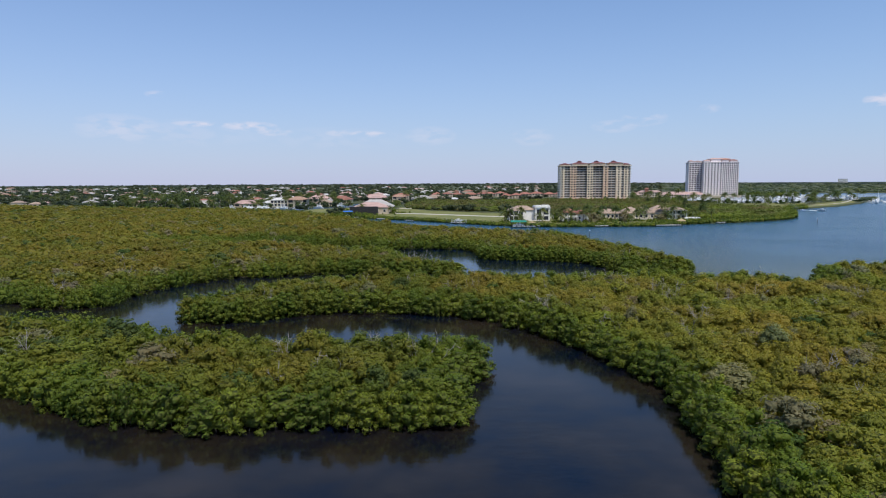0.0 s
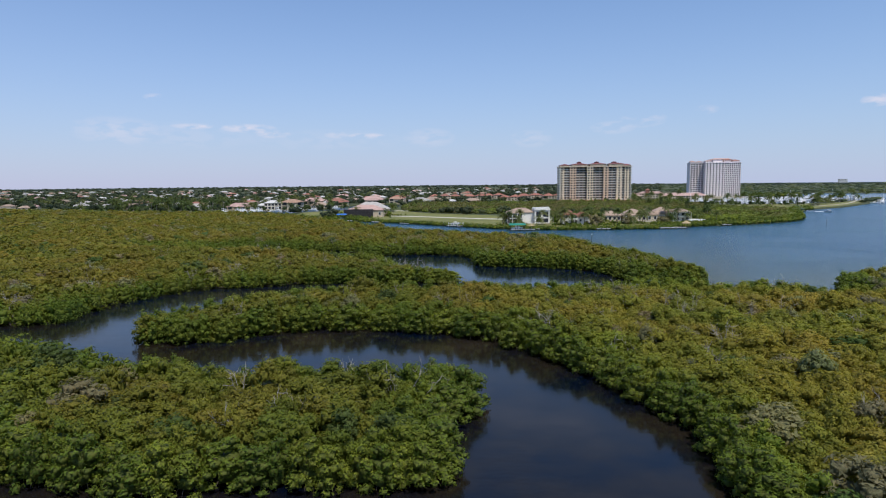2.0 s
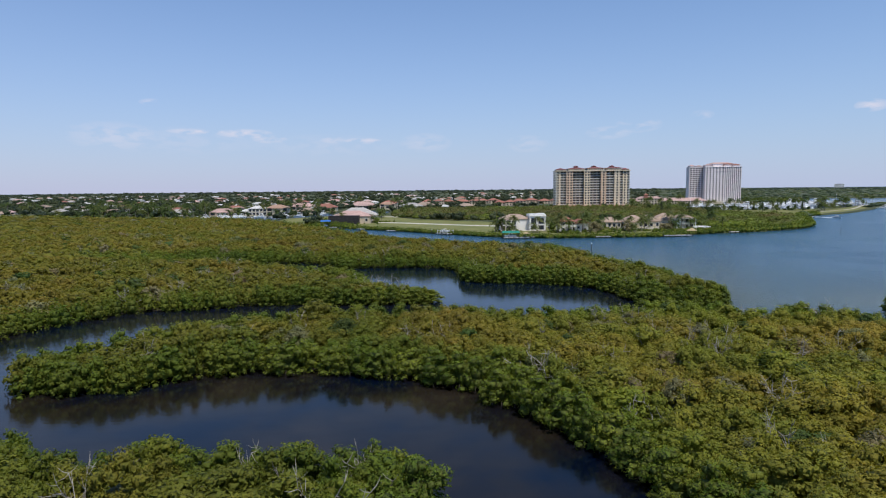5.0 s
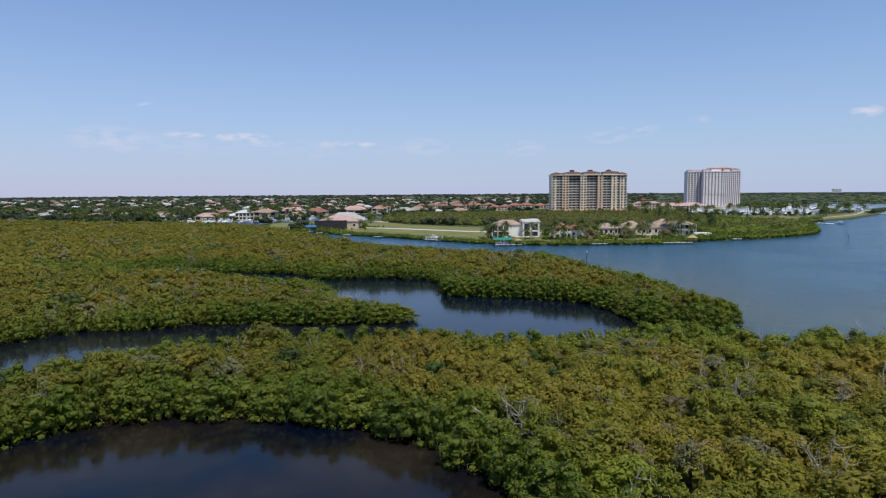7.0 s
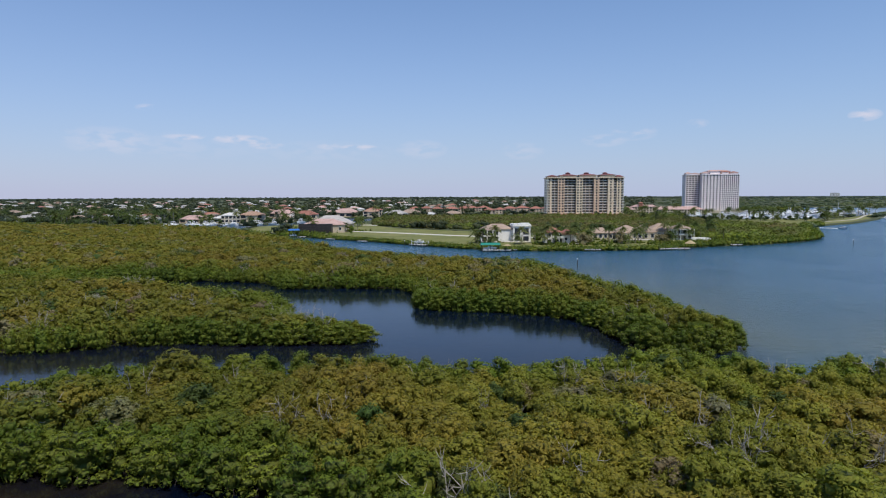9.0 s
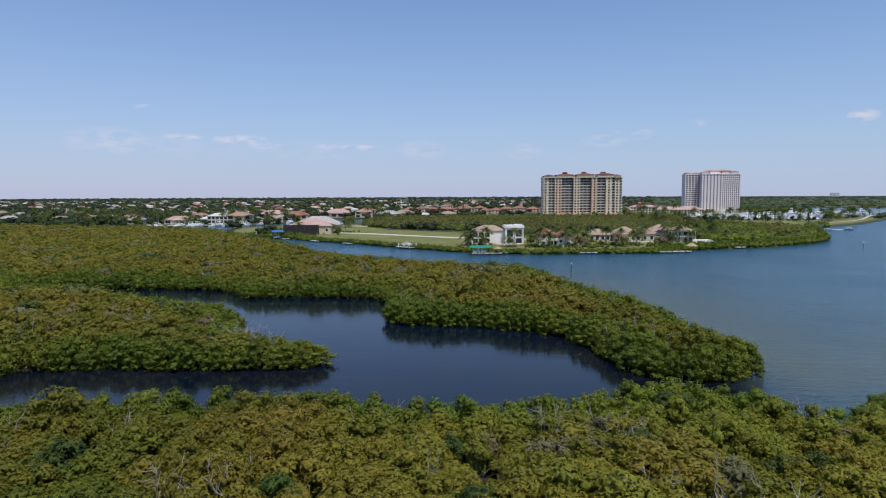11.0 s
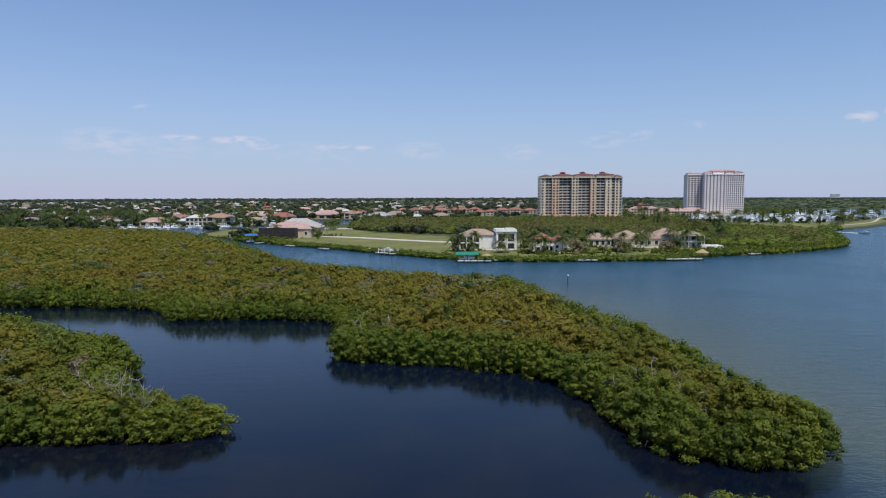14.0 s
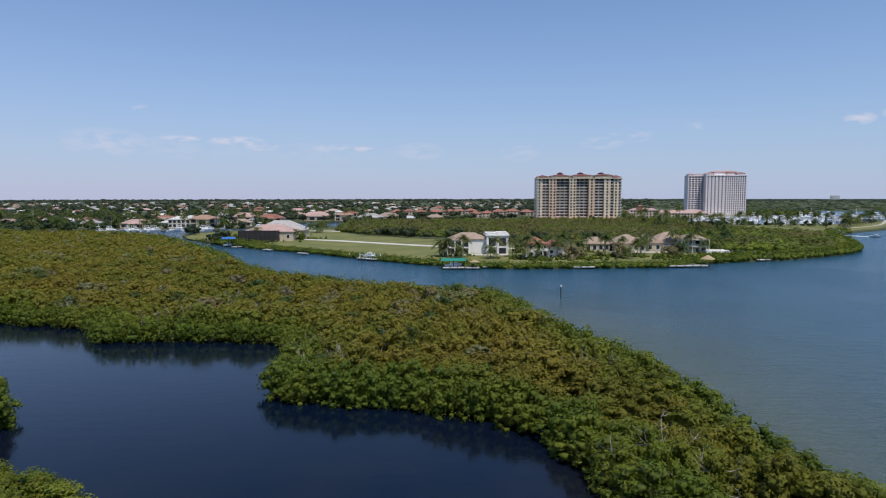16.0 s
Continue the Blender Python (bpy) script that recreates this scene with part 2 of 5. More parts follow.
R_TERRA = roof_material("terracotta_tile", (0.25, 0.1, 0.07), (0.35, 0.155, 0.11))
R_TAN = roof_material("tan_tile", (0.27, 0.195, 0.15), (0.36, 0.275, 0.21))
R_BROWN = roof_material("brown_tile", (0.26, 0.16, 0.11), (0.36, 0.24, 0.17))
R_GREY = roof_material("grey_tile", (0.32, 0.3, 0.285), (0.43, 0.41, 0.385))
R_WHITE = roof_material("white_tile", (0.5, 0.49, 0.47), (0.62, 0.61, 0.59))
R_RED = roof_material("dull_red_tile", (0.15, 0.052, 0.054), (0.22, 0.085, 0.085))
R_MAUVE = roof_material("faded_mauve_tile", (0.4, 0.26, 0.225), (0.52, 0.36, 0.32))


def water_material():
    m, nt, p = material("tidal_water")
    a = nt.nodes.new("ShaderNodeAttribute")
    a.attribute_name = "openness"
    bed = noise_node(nt, 0.06, 5.0)
    tannin = ramp_node(nt, bed.outputs["Fac"], ((0.34, (0.001, 0.003, 0.010)), (0.52, (0.012, 0.0095, 0.0075)), (0.72, (0.026, 0.020, 0.014))))
    bay = ramp_node(nt, noise_node(nt, 0.012, 4.0).outputs["Fac"], ((0.3, (0.010, 0.056, 0.106)), (0.7, (0.025, 0.076, 0.116))))
    cl = nt.nodes.new("ShaderNodeAttribute")
    cl.attribute_name = "sky_tint"
    # blue of the reflected sky, put into the lagoon's base colour
    inner = mixed(nt, "MIX", cl.outputs["Fac"], tannin.outputs[0], (0.002, 0.006, 0.018))
    col = mixed(nt, "MIX", a.outputs["Fac"], inner, bay.outputs[0])
    sh = nt.nodes.new("ShaderNodeAttribute")
    sh.attribute_name = "shoal"
    col = mixed(nt, "MIX", sh.outputs["Fac"], col, (0.088, 0.095, 0.055))
    nt.links.new(col, p.inputs["Base Color"])
    nt.links.new(mixed(nt, "MIX", a.outputs["Fac"], (0.1, 0.1, 0.1), (0.22, 0.22, 0.22)), p.inputs["Roughness"])
    p.inputs["IOR"].default_value = 1.33
    ripple = noise_node(nt, 0.9, 3.0, stretch=(1.0, 2.2, 1.0))
    gust = noise_node(nt, 0.02, 3.0)
    chop = noise_node(nt, 0.22, 3.0, stretch=(1.0, 2.6, 1.0))
    h = mixed(nt, "MULTIPLY", 1.0, mixed(nt, "ADD", 1.0, ripple.outputs["Fac"], mixed(nt, "MULTIPLY", 1.0, chop.outputs["Fac"], (1.8, 1.8, 1.8))), ramp_node(nt, gust.outputs["Fac"], ((0.35, (0.3, 0.3, 0.3)), (0.7, (1, 1, 1)))).outputs[0])
    h = mixed(nt, "MULTIPLY", 1.0, h, mixed(nt, "MIX", a.outputs["Fac"], (0.035, 0.035, 0.035), (1.0, 1.0, 1.0)))
    bumped(nt, p, h, 1.0, 0.45)
    return m


M_WATER = water_material()


# ---- mesh tools ----
class Build:
    """Collects boxes, roofs and tubes into one mesh."""

    def __init__(self):
        self.v, self.f = [], []

    def add(self, verts, faces):
        o = len(self.v)
        self.v += [tuple(p) for p in verts]
        self.f += [tuple(i + o for i in f) for f in faces]
        return self

    def box(self, x0, x1, y0, y1, z0, z1, b=0.0):
        """A box; b: how far its top edges are bevelled."""
        if b:
            lo = [(x0, y0, z0), (x1, y0, z0), (x1, y1, z0), (x0, y1, z0)]
            mid = [(x, y, z1 - b) for x, y, _ in lo]
            hi = [(x0 + b, y0 + b, z1), (x1 - b, y0 + b, z1), (x1 - b, y1 - b, z1), (x0 + b, y1 - b, z1)]
            fs = [(3, 2, 1, 0), (8, 9, 10, 11)]
            for k in (0, 4):
                fs += [(k + i, k + (i + 1) % 4, k + 4 + (i + 1) % 4, k + 4 + i) for i in range(4)]
            return self.add(lo + mid + hi, fs)
        v = [(x, y, z) for z in (z0, z1) for x, y in ((x0, y0), (x1, y0), (x1, y1), (x0, y1))]
        return self.add(v, [(3, 2, 1, 0), (4, 5, 6, 7), (0, 1, 5, 4), (1, 2, 6, 5), (2, 3, 7, 6), (3, 0, 4, 7)])

    def hip(self, x0, x1, y0, y1, z, rise, eave=0.6, thick=0.25):
        """A hipped roof with a fascia round its eaves."""
        x0, x1, y0, y1 = x0 - eave, x1 + eave, y0 - eave, y1 + eave
        w, d = x1 - x0, y1 - y0
        k = min(w, d) / 2
        a = ((x0 + k, (y0 + y1) / 2), (x1 - k, (y0 + y1) / 2)) if w >= d else (((x0 + x1) / 2, y0 + k), ((x0 + x1) / 2, y1 - k))
        lo = [(x0, y0, z), (x1, y0, z), (x1, y1, z), (x0, y1, z)]
        hi = [(x, y, z + thick) for x, y, _ in lo]
        top = [(*a[0], z + thick + rise), (*a[1], z + thick + rise)]
        v = lo + hi + top
        f = [(3, 2, 1, 0)] + [(i, (i + 1) % 4, 4 + (i + 1) % 4, 4 + i) for i in range(4)]
        f += [(4, 5, 9, 8), (5, 6, 9), (6, 7, 8, 9), (7, 4, 8)] if w >= d else [(4, 5, 8), (5, 6, 9, 8), (6, 7, 9), (7, 4, 8, 9)]
        return self.add(v, f)

    def tube(self, path, radii, sides=6):
        """A tube along a path of points with a radius at each."""
        path = [Vector(p) for p in path]
        v, f = [], []
        for i, p in enumerate(path):
            d = (path[min(i + 1, len(path) - 1)] - path[max(i - 1, 0)]).normalized()
            u = d.cross(Vector((0.3, 1, 0.1)))
            u = u.normalized() if u.length > 1e-4 else Vector((1, 0, 0))
            w = d.cross(u)
            v += [p + radii[i] * (math.cos(2 * math.pi * k / sides) * u + math.sin(2 * math.pi * k / sides) * w) for k in range(sides)]
        for i in range(len(path) - 1):
            f += [(i * sides + k, i * sides + (k + 1) % sides, (i + 1) * sides + (k + 1) % sides, (i + 1) * sides + k) for k in range(sides)]
        f.append(tuple(range((len(path) - 1) * sides, len(path) * sides)))
        return self.add(v, f)

    def data(self, name, mat, smooth=False):
        me = bpy.data.meshes.new(name)
        me.from_pydata(self.v, [], self.f)
        me.materials.append(mat)
        if smooth:
            me.shade_smooth()
        me.update()
        return me


def part(name, data, parent, m=None, label=""):
    ob = new(name, data)
    ob.parent = parent
    if m is not None:
        ob.matrix_basis = m
    return tagged(ob, label) if label else ob


def thing(name, label, category, group="", kind="", m=None):
    ob = tagged(new(name), label, category, group, kind)
    ob.empty_display_size = 0.5
    if m is not None:
        ob.matrix_basis = m
    return ob


def structure(name, data, label, category):
    return tagged(new(name, data), label, category, kind="structure")


# ---- plan of land and water ----
def curved(pts, steps=5, closed=True):
    """A smooth line through the points of a shore."""
    n, out = len(pts), []
    P = [np.array(p, float) for p in pts]
    for i in range(n if closed else n - 1):
        a, b, c, d = (P[(i + k) % n] if closed else P[min(max(i + k, 0), n - 1)] for k in (-1, 0, 1, 2))
        for s in range(steps):
            t = s / steps
            out.append(0.5 * (2 * b + (c - a) * t + (2 * a - 5 * b + 4 * c - d) * t * t + (3 * b - a - 3 * c + d) * t ** 3))
    return np.array(out)


ISLET = curved([(-63, 87), (-52, 81), (-41, 75.5), (-34, 74.5), (-28, 73.5), (-21, 75), (-16, 74.5), (-6, 73.5), (-1, 75), (3, 80), (2, 88), (7, 97),
                (4, 102), (-4, 105), (-22, 107), (-27, 104), (-38, 108), (-48, 111), (-64, 120), (-90, 128), (-140, 138), (-260, 140), (-400, 120),
                (-400, 60), (-200, 100), (-110, 100)])
NECK = curved([(-58, 137), (-53, 133), (-39, 134), (-34, 140), (-19, 143.5), (-8, 141), (2, 139), (11, 133), (14, 128), (19, 121), (23, 115), (26, 107),
               (28, 98), (32, 91), (31, 80), (28.5, 68), (28, 58), (29, 40), (30, 0), (20, -60), (30, -120), (150, -150), (420, -120), (460, 60),
               (420, 170), (300, 182), (200, 191), (138, 195), (126, 196), (114, 191), (106, 176), (99, 168), (90, 170), (82, 175), (75, 170),
               (67, 175), (57, 179.5), (47, 178), (33, 174), (20, 175), (8, 178), (-18, 177), (-31, 173), (-41, 166), (-48, 157), (-54, 148)])
MARSH = curved([(-700, 170), (-400, 165), (-140, 160), (-100, 150), (-82, 152), (-82, 162), (-79, 176), (-74, 187), (-65, 195), (-50, 199), (-36, 204),
                (-15, 203), (0, 204), (7, 206), (5, 210), (-2, 213), (-13, 222), (-15, 233), (-26, 246), (-38, 252), (-52, 264), (-68, 274),
                (-90, 284), (-128, 292), (-100, 298), (-75, 297), (-56, 296), (-37, 289), (-28, 278), (-11, 278), (9, 274), (14, 262), (15, 246),
                (20, 239), (32, 237), (43, 233), (52, 226), (56, 217), (57, 206), (59, 199), (64, 194.5), (72, 194), (79, 198), (79, 205),
                (77.5, 213), (77, 222), (76.5, 240)] + [(76, 258), (71, 271), (66, 291), (62, 311), (57, 324), (30, 336), (8, 351), (-12, 368), (-33, 398),
                (-52, 440), (-68, 464), (-95, 508), (-119, 545), (-150, 582), (-202, 616), (-292, 644), (-500, 740), (-900, 860), (-1500, 900), (-1600, 500), (-1300, 200)])
for _poly in (ISLET, NECK, MARSH):
    for _k in range(len(_poly)):
        _poly[_k] += 1.5 * np.array(noise.noise_vector((_poly[_k][0] * 0.13, _poly[_k][1] * 0.13, 0.0))[:2])
MAINLAND = curved([(-95, 543), (-68, 516), (-40, 492), (-19, 474), (7, 449), (44, 416), (71, 406), (94, 406), (118, 408), (142, 410), (163, 424), (187, 432),
                   (212, 441), (249, 464), (272, 488), (300, 540), (340, 612), (390, 655), (430, 685), (520, 780), (612, 895), (598, 903), (500, 808),
                   (440, 772), (385, 764), (330, 780), (300, 820), (318, 872), (400, 940), (520, 1010), (620, 1120), (720, 1300), (900, 1270), (1300, 1240),
                   (2600, 1300), (4600, 2600), (3400, 4300), (0, 4900), (-3400, 4300), (-4700, 2600)] + [(-2600, 1150), (-1200, 1000), (-600, 812), (-335, 676), (-262, 662), (-243, 686),
                   (-218, 692), (-172, 700), (-138, 714), (-108, 850), (-60, 862), (-50, 760), (-66, 716), (-110, 690), (-146, 640), (-128, 590)], 4)


def inside(pts, poly):
    x, y = pts[:, 0][:, None], pts[:, 1][:, None]
    a, b = poly, np.roll(poly, -1, 0)
    cross = ((a[:, 1] > y) != (b[:, 1] > y)) & (x < (b[:, 0] - a[:, 0]) * (y - a[:, 1]) / (b[:, 1] - a[:, 1] + 1e-9) + a[:, 0])
    return cross.sum(1) % 2 == 1


def shore_distance(pts, poly):
    a, b = poly, np.roll(poly, -1, 0)
    d = b - a
    out = np.empty(len(pts))
    for i in range(0, len(pts), 4000):
        p = pts[i:i + 4000, None, :]
        t = np.clip(((p - a) * d).sum(2) / ((d * d).sum(1) + 1e-9), 0, 1)
        out[i:i + 4000] = np.linalg.norm(p - (a + t[..., None] * d), axis=2).min(1)
    return out


def land_mesh(name, poly, z, mat, skirt=2.0, bank=1.0, inset=0.0):
    """A flat piece of land with a sloping bank down into the water."""
    from mathutils.geometry import tessellate_polygon
    n = len(poly)
    e = np.roll(poly, -1, 0) - np.roll(poly, 1, 0)
    area = np.sum(poly[:, 0] * np.roll(poly[:, 1], -1) - np.roll(poly[:, 0], -1) * poly[:, 1])
    nrm = np.stack([e[:, 1], -e[:, 0]], 1) / (np.linalg.norm(e, axis=1)[:, None] + 1e-9) * (1 if area > 0 else -1)
    out = poly + nrm * bank
    poly = poly - nrm * inset
    verts = [(x, y, z) for x, y in poly] + [(x, y, -skirt) for x, y in out]
    faces = [tuple(t) for t in tessellate_polygon([[Vector((x, y, 0)) for x, y in poly]])]
    faces += [(i, (i + 1) % n, n + (i + 1) % n, n + i) for i in range(n)]
    me = bpy.data.meshes.new(name)
    me.from_pydata(verts, [], faces)
    bm = bmesh.new()
    bm.from_mesh(me)
    bmesh.ops.recalc_face_normals(bm, faces=bm.faces)
    bm.to_mesh(me)
    bm.free()
    me.materials.append(mat)
    return me


structure("ground_islet", land_mesh("ground_islet", ISLET, 0.06, M_MUD, 1.0, -1.2, 3.4), "dark wet peat under the mangroves of an islet", "ground")
structure("ground_neck", land_mesh("ground_neck", NECK, 0.06, M_MUD, 1.0, -1.2, 3.4), "dark wet peat under mangroves along a creek", "ground")
structure("ground_marsh", land_mesh("ground_marsh", MARSH, 0.06, M_MUD, 1.0, -1.2, 3.4), "dark wet peat under a wide mangrove marsh", "ground")
structure("ground_mainland", land_mesh("ground_mainland", MAINLAND, 1.1, M_SCRUB), "flat built-up mainland with scrub and gardens", "ground")


def water_mesh():
    """The water: one sheet to the horizon, finer near the creeks; it knows where it is open and where it is shoal."""
    xs = np.concatenate([[-4900, -3000, -1500, -800, -450], np.arange(-300, 650, 7), [700, 1000, 1600, 3000, 4900]])
    ys = np.concatenate([[-4900, -2500, -1000, -400, -200], np.arange(-60, 521, 6), [560, 620, 690], np.arange(730, 1131, 14), [1300, 1800, 2600, 3600, 4900]])
    X, Y = np.meshgrid(xs, ys)
    P = np.stack([X.ravel(), Y.ravel()], 1)
    nx, ny = len(xs), len(ys)
    i = np.arange((nx - 1) * (ny - 1))
    r, c = i // (nx - 1), i % (nx - 1)
    k = r * nx + c
    F = np.stack([k, k + 1, k + nx + 1, k + nx], 1)
    me = bpy.data.meshes.new("water")
    me.from_pydata([(x, y, 0.0) for x, y in P], [], F.tolist())
    # open water lies east of a line from the creek mouth along the marsh's shore
    edge = np.interp(P[:, 1], [150, 176, 200, 260, 320, 350, 400, 470, 560, 640], [200, 78, 80, 74, 57, 10, -33, -70, -140, -600])
    bay = np.clip((P[:, 0] - edge) / 14 + 0.5, 0, 1) * (P[:, 1] > 150) * np.where((P[:, 1] > 600) & (P[:, 0] < 60), 0.55, 1.0)
    # the basin behind the spit lies still and dark
    basin = (P[:, 0] > 285) & (P[:, 1] > 735) & (P[:, 1] < 1125) & (P[:, 0] < 505 + (P[:, 1] - 780) * 0.8)
    bay = np.where(basin, bay * 0.2, bay)
    off = np.minimum(shore_distance(P, MARSH), shore_distance(P, NECK))
    shoal = bay * np.exp(-np.maximum(off - 8, 0) / 34.0) * np.clip((P[:, 1] - 170) / 30, 0, 1) * np.clip((380 - P[:, 1]) / 80, 0, 1)
    # the inner lagoon has the mirrored sky's blue painted in, unlike the creeks to the south
    lagoon = np.clip((P[:, 1] - 130) / 110, 0, 1) * np.clip((P[:, 0] + 160) / 80, 0, 1) * (1 - bay)
    for name, val in (("openness", bay), ("shoal", shoal * 0.74), ("sky_tint", lagoon)):
        me.attributes.new(name, "FLOAT", "POINT").data.foreach_set("value", val.astype(np.float32))
    me.materials.append(M_WATER)
    return me


structure("water", water_mesh(), "dark tannin creek water opening into a rippled blue bay", "water")


# ---- mangroves ----
rng = np.random.default_rng(7)


def quad_ball(n=2):
    """A ball of quads: 6 n n faces."""
    v, f = [], []
    for ax in range(3):
        for s in (-1, 1):
            o = len(v)
            for i in range(n + 1):
                for j in range(n + 1):
                    p = [0, 0, 0]
                    p[ax], p[(ax + 1) % 3], p[(ax + 2) % 3] = s, (2 * i / n - 1) * s, 2 * j / n - 1
                    v.append(np.array(p) / np.linalg.norm(p))
            f += [(o + i * (n + 1) + j, o + (i + 1) * (n + 1) + j, o + (i + 1) * (n + 1) + j + 1, o + i * (n + 1) + j + 1) for i in range(n) for j in range(n)]
    key, idx = np.unique(np.round(np.array(v), 5), axis=0, return_inverse=True)
    return key, idx.reshape(-1)[np.array(f)]


BALLS = {1: quad_ball(1), 2: quad_ball(2)}


def crown(seed, lobes, cards, size, core=0.78, down=-0.35, fine=2, solid=None, rough=0.5, slim=0.62):
    """A crown: lobes (x, y, z, r) filled by rough cores, with leaf sprays standing off them. Gives corners, quads, triangles and normals."""
    g = np.random.default_rng(seed)
    V, N, F, o = [], [], [], 0
    BALL_V, BALL_F = BALLS[fine]
    keep = BALL_F[BALL_V[BALL_F].mean(1)[:, 2] > (-0.05 if down > -0.5 else -0.75)]
    for x, y, z, r in solid or lobes:
        v = BALL_V * (r * core * (1 + 0.16 * np.sin(BALL_V @ np.array((3.1, 4.3, 5.7)) + seed)[:, None])) * (1, 1, 0.85) + (x, y, z)
        V.append(v)
        N.append(BALL_V)
        F.append(keep + o)
        o += len(v)
    L = np.array(lobes, float)
    area = L[:, 3] ** 2
    pick = g.choice(len(L), cards, p=area / area.sum())
    n = g.normal(size=(cards, 3))
    n /= np.linalg.norm(n, axis=1)[:, None]
    low = n[:, 2] < down
    n[low, 2] *= -1
    c = L[pick, :3] + n * L[pick, 3:4] * g.uniform(0.85, 1.06, (cards, 1)) * (1, 1, 0.9)
    tilt = n * 1.1 + g.normal(size=(cards, 3)) * rough + (0, 0, 0.35)
    tilt /= np.linalg.norm(tilt, axis=1)[:, None]
    u = np.cross(tilt, g.normal(size=(cards, 3)))
    u /= np.linalg.norm(u, axis=1)[:, None]
    w = np.cross(tilt, u)
    s = size * g.uniform(0.72, 1.25, (cards, 1))
    tri = np.stack([c + u * s * 1.2, c - u * s * 0.6 + w * s * slim, c - u * s * 0.6 - w * s * slim], 1)
    V.append(tri.reshape(-1, 3))
    # leaves shade with the round of their lobe, as a spray of many small leaves does
    soft = 0.75 * n + 0.3 * tilt
    N.append(np.repeat(soft / np.linalg.norm(soft, axis=1)[:, None], 3, axis=0))
    return np.concatenate(V), np.concatenate(F), np.arange(cards * 3).reshape(-1, 3) + o, np.concatenate(N)


def lobes_dome(seed, n, wide, z0, z1, r0=0.7, r1=1.15):
    """Lobes of a rounded, uneven crown."""
    g = np.random.default_rng(seed)
    out = []
    for i in range(n):
        a, r = 2.4 * i + g.uniform(-0.5, 0.5), wide * math.sqrt((i + 0.4) / n) * g.uniform(0.8, 1.1)
        z = z1 - (r / wide) ** 2 * (z1 - z0) * g.uniform(0.6, 1.0) - g.uniform(0, 0.6)
        out.append((r * math.cos(a), r * math.sin(a), z, g.uniform(r0, r1)))
    return out


def lobes_fringe(seed, wide, many=1.0, size=1.0):
    """Lobes of a tree at the water's edge, leafy down to the water, in four uneven tiers under a rounded top."""
    g = np.random.default_rng(seed)
    out = []
    for n, z, far, r in ((7, 0.7, 1.0, 0.85), (7, 1.95, 1.02, 1.0), (5, 3.3, 0.74, 1.08), (3, 4.3, 0.32, 1.05)):
        n = round(n * many)
        for i in range(n):
            a = 6.283 * (i + g.uniform(-0.3, 0.3)) / n + z
            q = wide * far * g.uniform(0.7, 1.16)
            out.append((q * math.cos(a), q * math.sin(a), z + g.uniform(-0.5, 0.5), size * r * g.uniform(0.72, 1.2)))
    return out


CORE = [(0, 0, 1.4, 2.0), (0, 0, 2.7, 1.9)]
NEAR_DOME, NEAR_FRINGE, MID_DOME, MID_FRINGE = [], [], [], []
for s in range(6):
    _l = lobes_dome(s, 16, 2.1, 2.5, 4.9, 0.58, 1.0)
    NEAR_DOME.append(crown(s, _l, 820, 0.182, core=0.69, rough=0.5, slim=0.54, fine=1, solid=[(0, 0, 2.2, 2.6)] + _l))
    _l = lobes_fringe(s, 1.95, 1.2, 0.78)
    NEAR_FRINGE.append(crown(s + 20, _l, 1060, 0.182, core=0.69, down=-0.8, rough=0.5, slim=0.54, fine=1, solid=CORE + _l))
for s in range(5):
    _l = lobes_dome(s + 9, 9, 2.1, 2.8, 4.8, 0.7, 1.15)
    MID_DOME.append(crown(s + 40, _l, 380, 0.225, core=0.7, rough=0.45, slim=0.58, fine=1, solid=[(0, 0, 2.3, 2.7)] + _l))
    _l = lobes_fringe(s + 30, 1.9, 0.85, 0.93)
    MID_FRINGE.append(crown(s + 50, _l, 500, 0.225, down=-0.8, rough=0.45, core=0.68, slim=0.58, fine=1, solid=CORE + _l))
AWAY_DOME, AWAY_FRINGE = [], []
for s in range(5):
    _l = lobes_dome(s + 12, 8, 2.2, 3.0, 4.7, 0.75, 1.2)
    AWAY_DOME.append(crown(s + 140, _l, 150, 0.32, core=0.76, rough=0.4, slim=0.6, fine=1, solid=[(0, 0, 2.3, 2.9)] + _l[:4]))
    _l = lobes_fringe(s + 33, 1.9, 0.8, 0.96)
    AWAY_FRINGE.append(crown(s + 150, _l, 200, 0.32, down=-0.8, rough=0.4, core=0.74, slim=0.6, fine=1, solid=CORE))
FAR_DOME = [crown(s + 60, lobes_dome(s + 15, 5, 2.1, 2.9, 4.6), 72, 0.46, core=0.88, rough=0.3, slim=0.75, solid=[(0.5, 0.3, 2.5, 2.4), (-1.0, -0.4, 2.3, 2.2)]) for s in range(4)]
FAR_FRINGE = [crown(s + 70, lobes_fringe(s + 40, 1.8), 64, 0.42, down=-0.8, core=0.84, rough=0.36, solid=[(0, 0, 2.0, 2.5)]) for s in range(4)]
BUSH = [crown(s + 75, lobes_fringe(s + 44, 1.8), 34, 0.5, core=0.9, rough=0.4, fine=1, solid=[(0, 0, 2.0, 2.6)]) for s in range(4)]
WOODS = [crown(s + 78, lobes_dome(s + 25, 5, 2.1, 2.9, 4.6), 34, 0.6, core=0.93, rough=0.34, fine=1, solid=[(0.6, 0.3, 2.4, 2.7), (-1.1, -0.4, 2.3, 2.4)]) for s in range(4)]


# wood brown for inner twigs and for the shade painted between leaves
TWIG_SHADE = np.array((0.062, 0.050, 0.032))


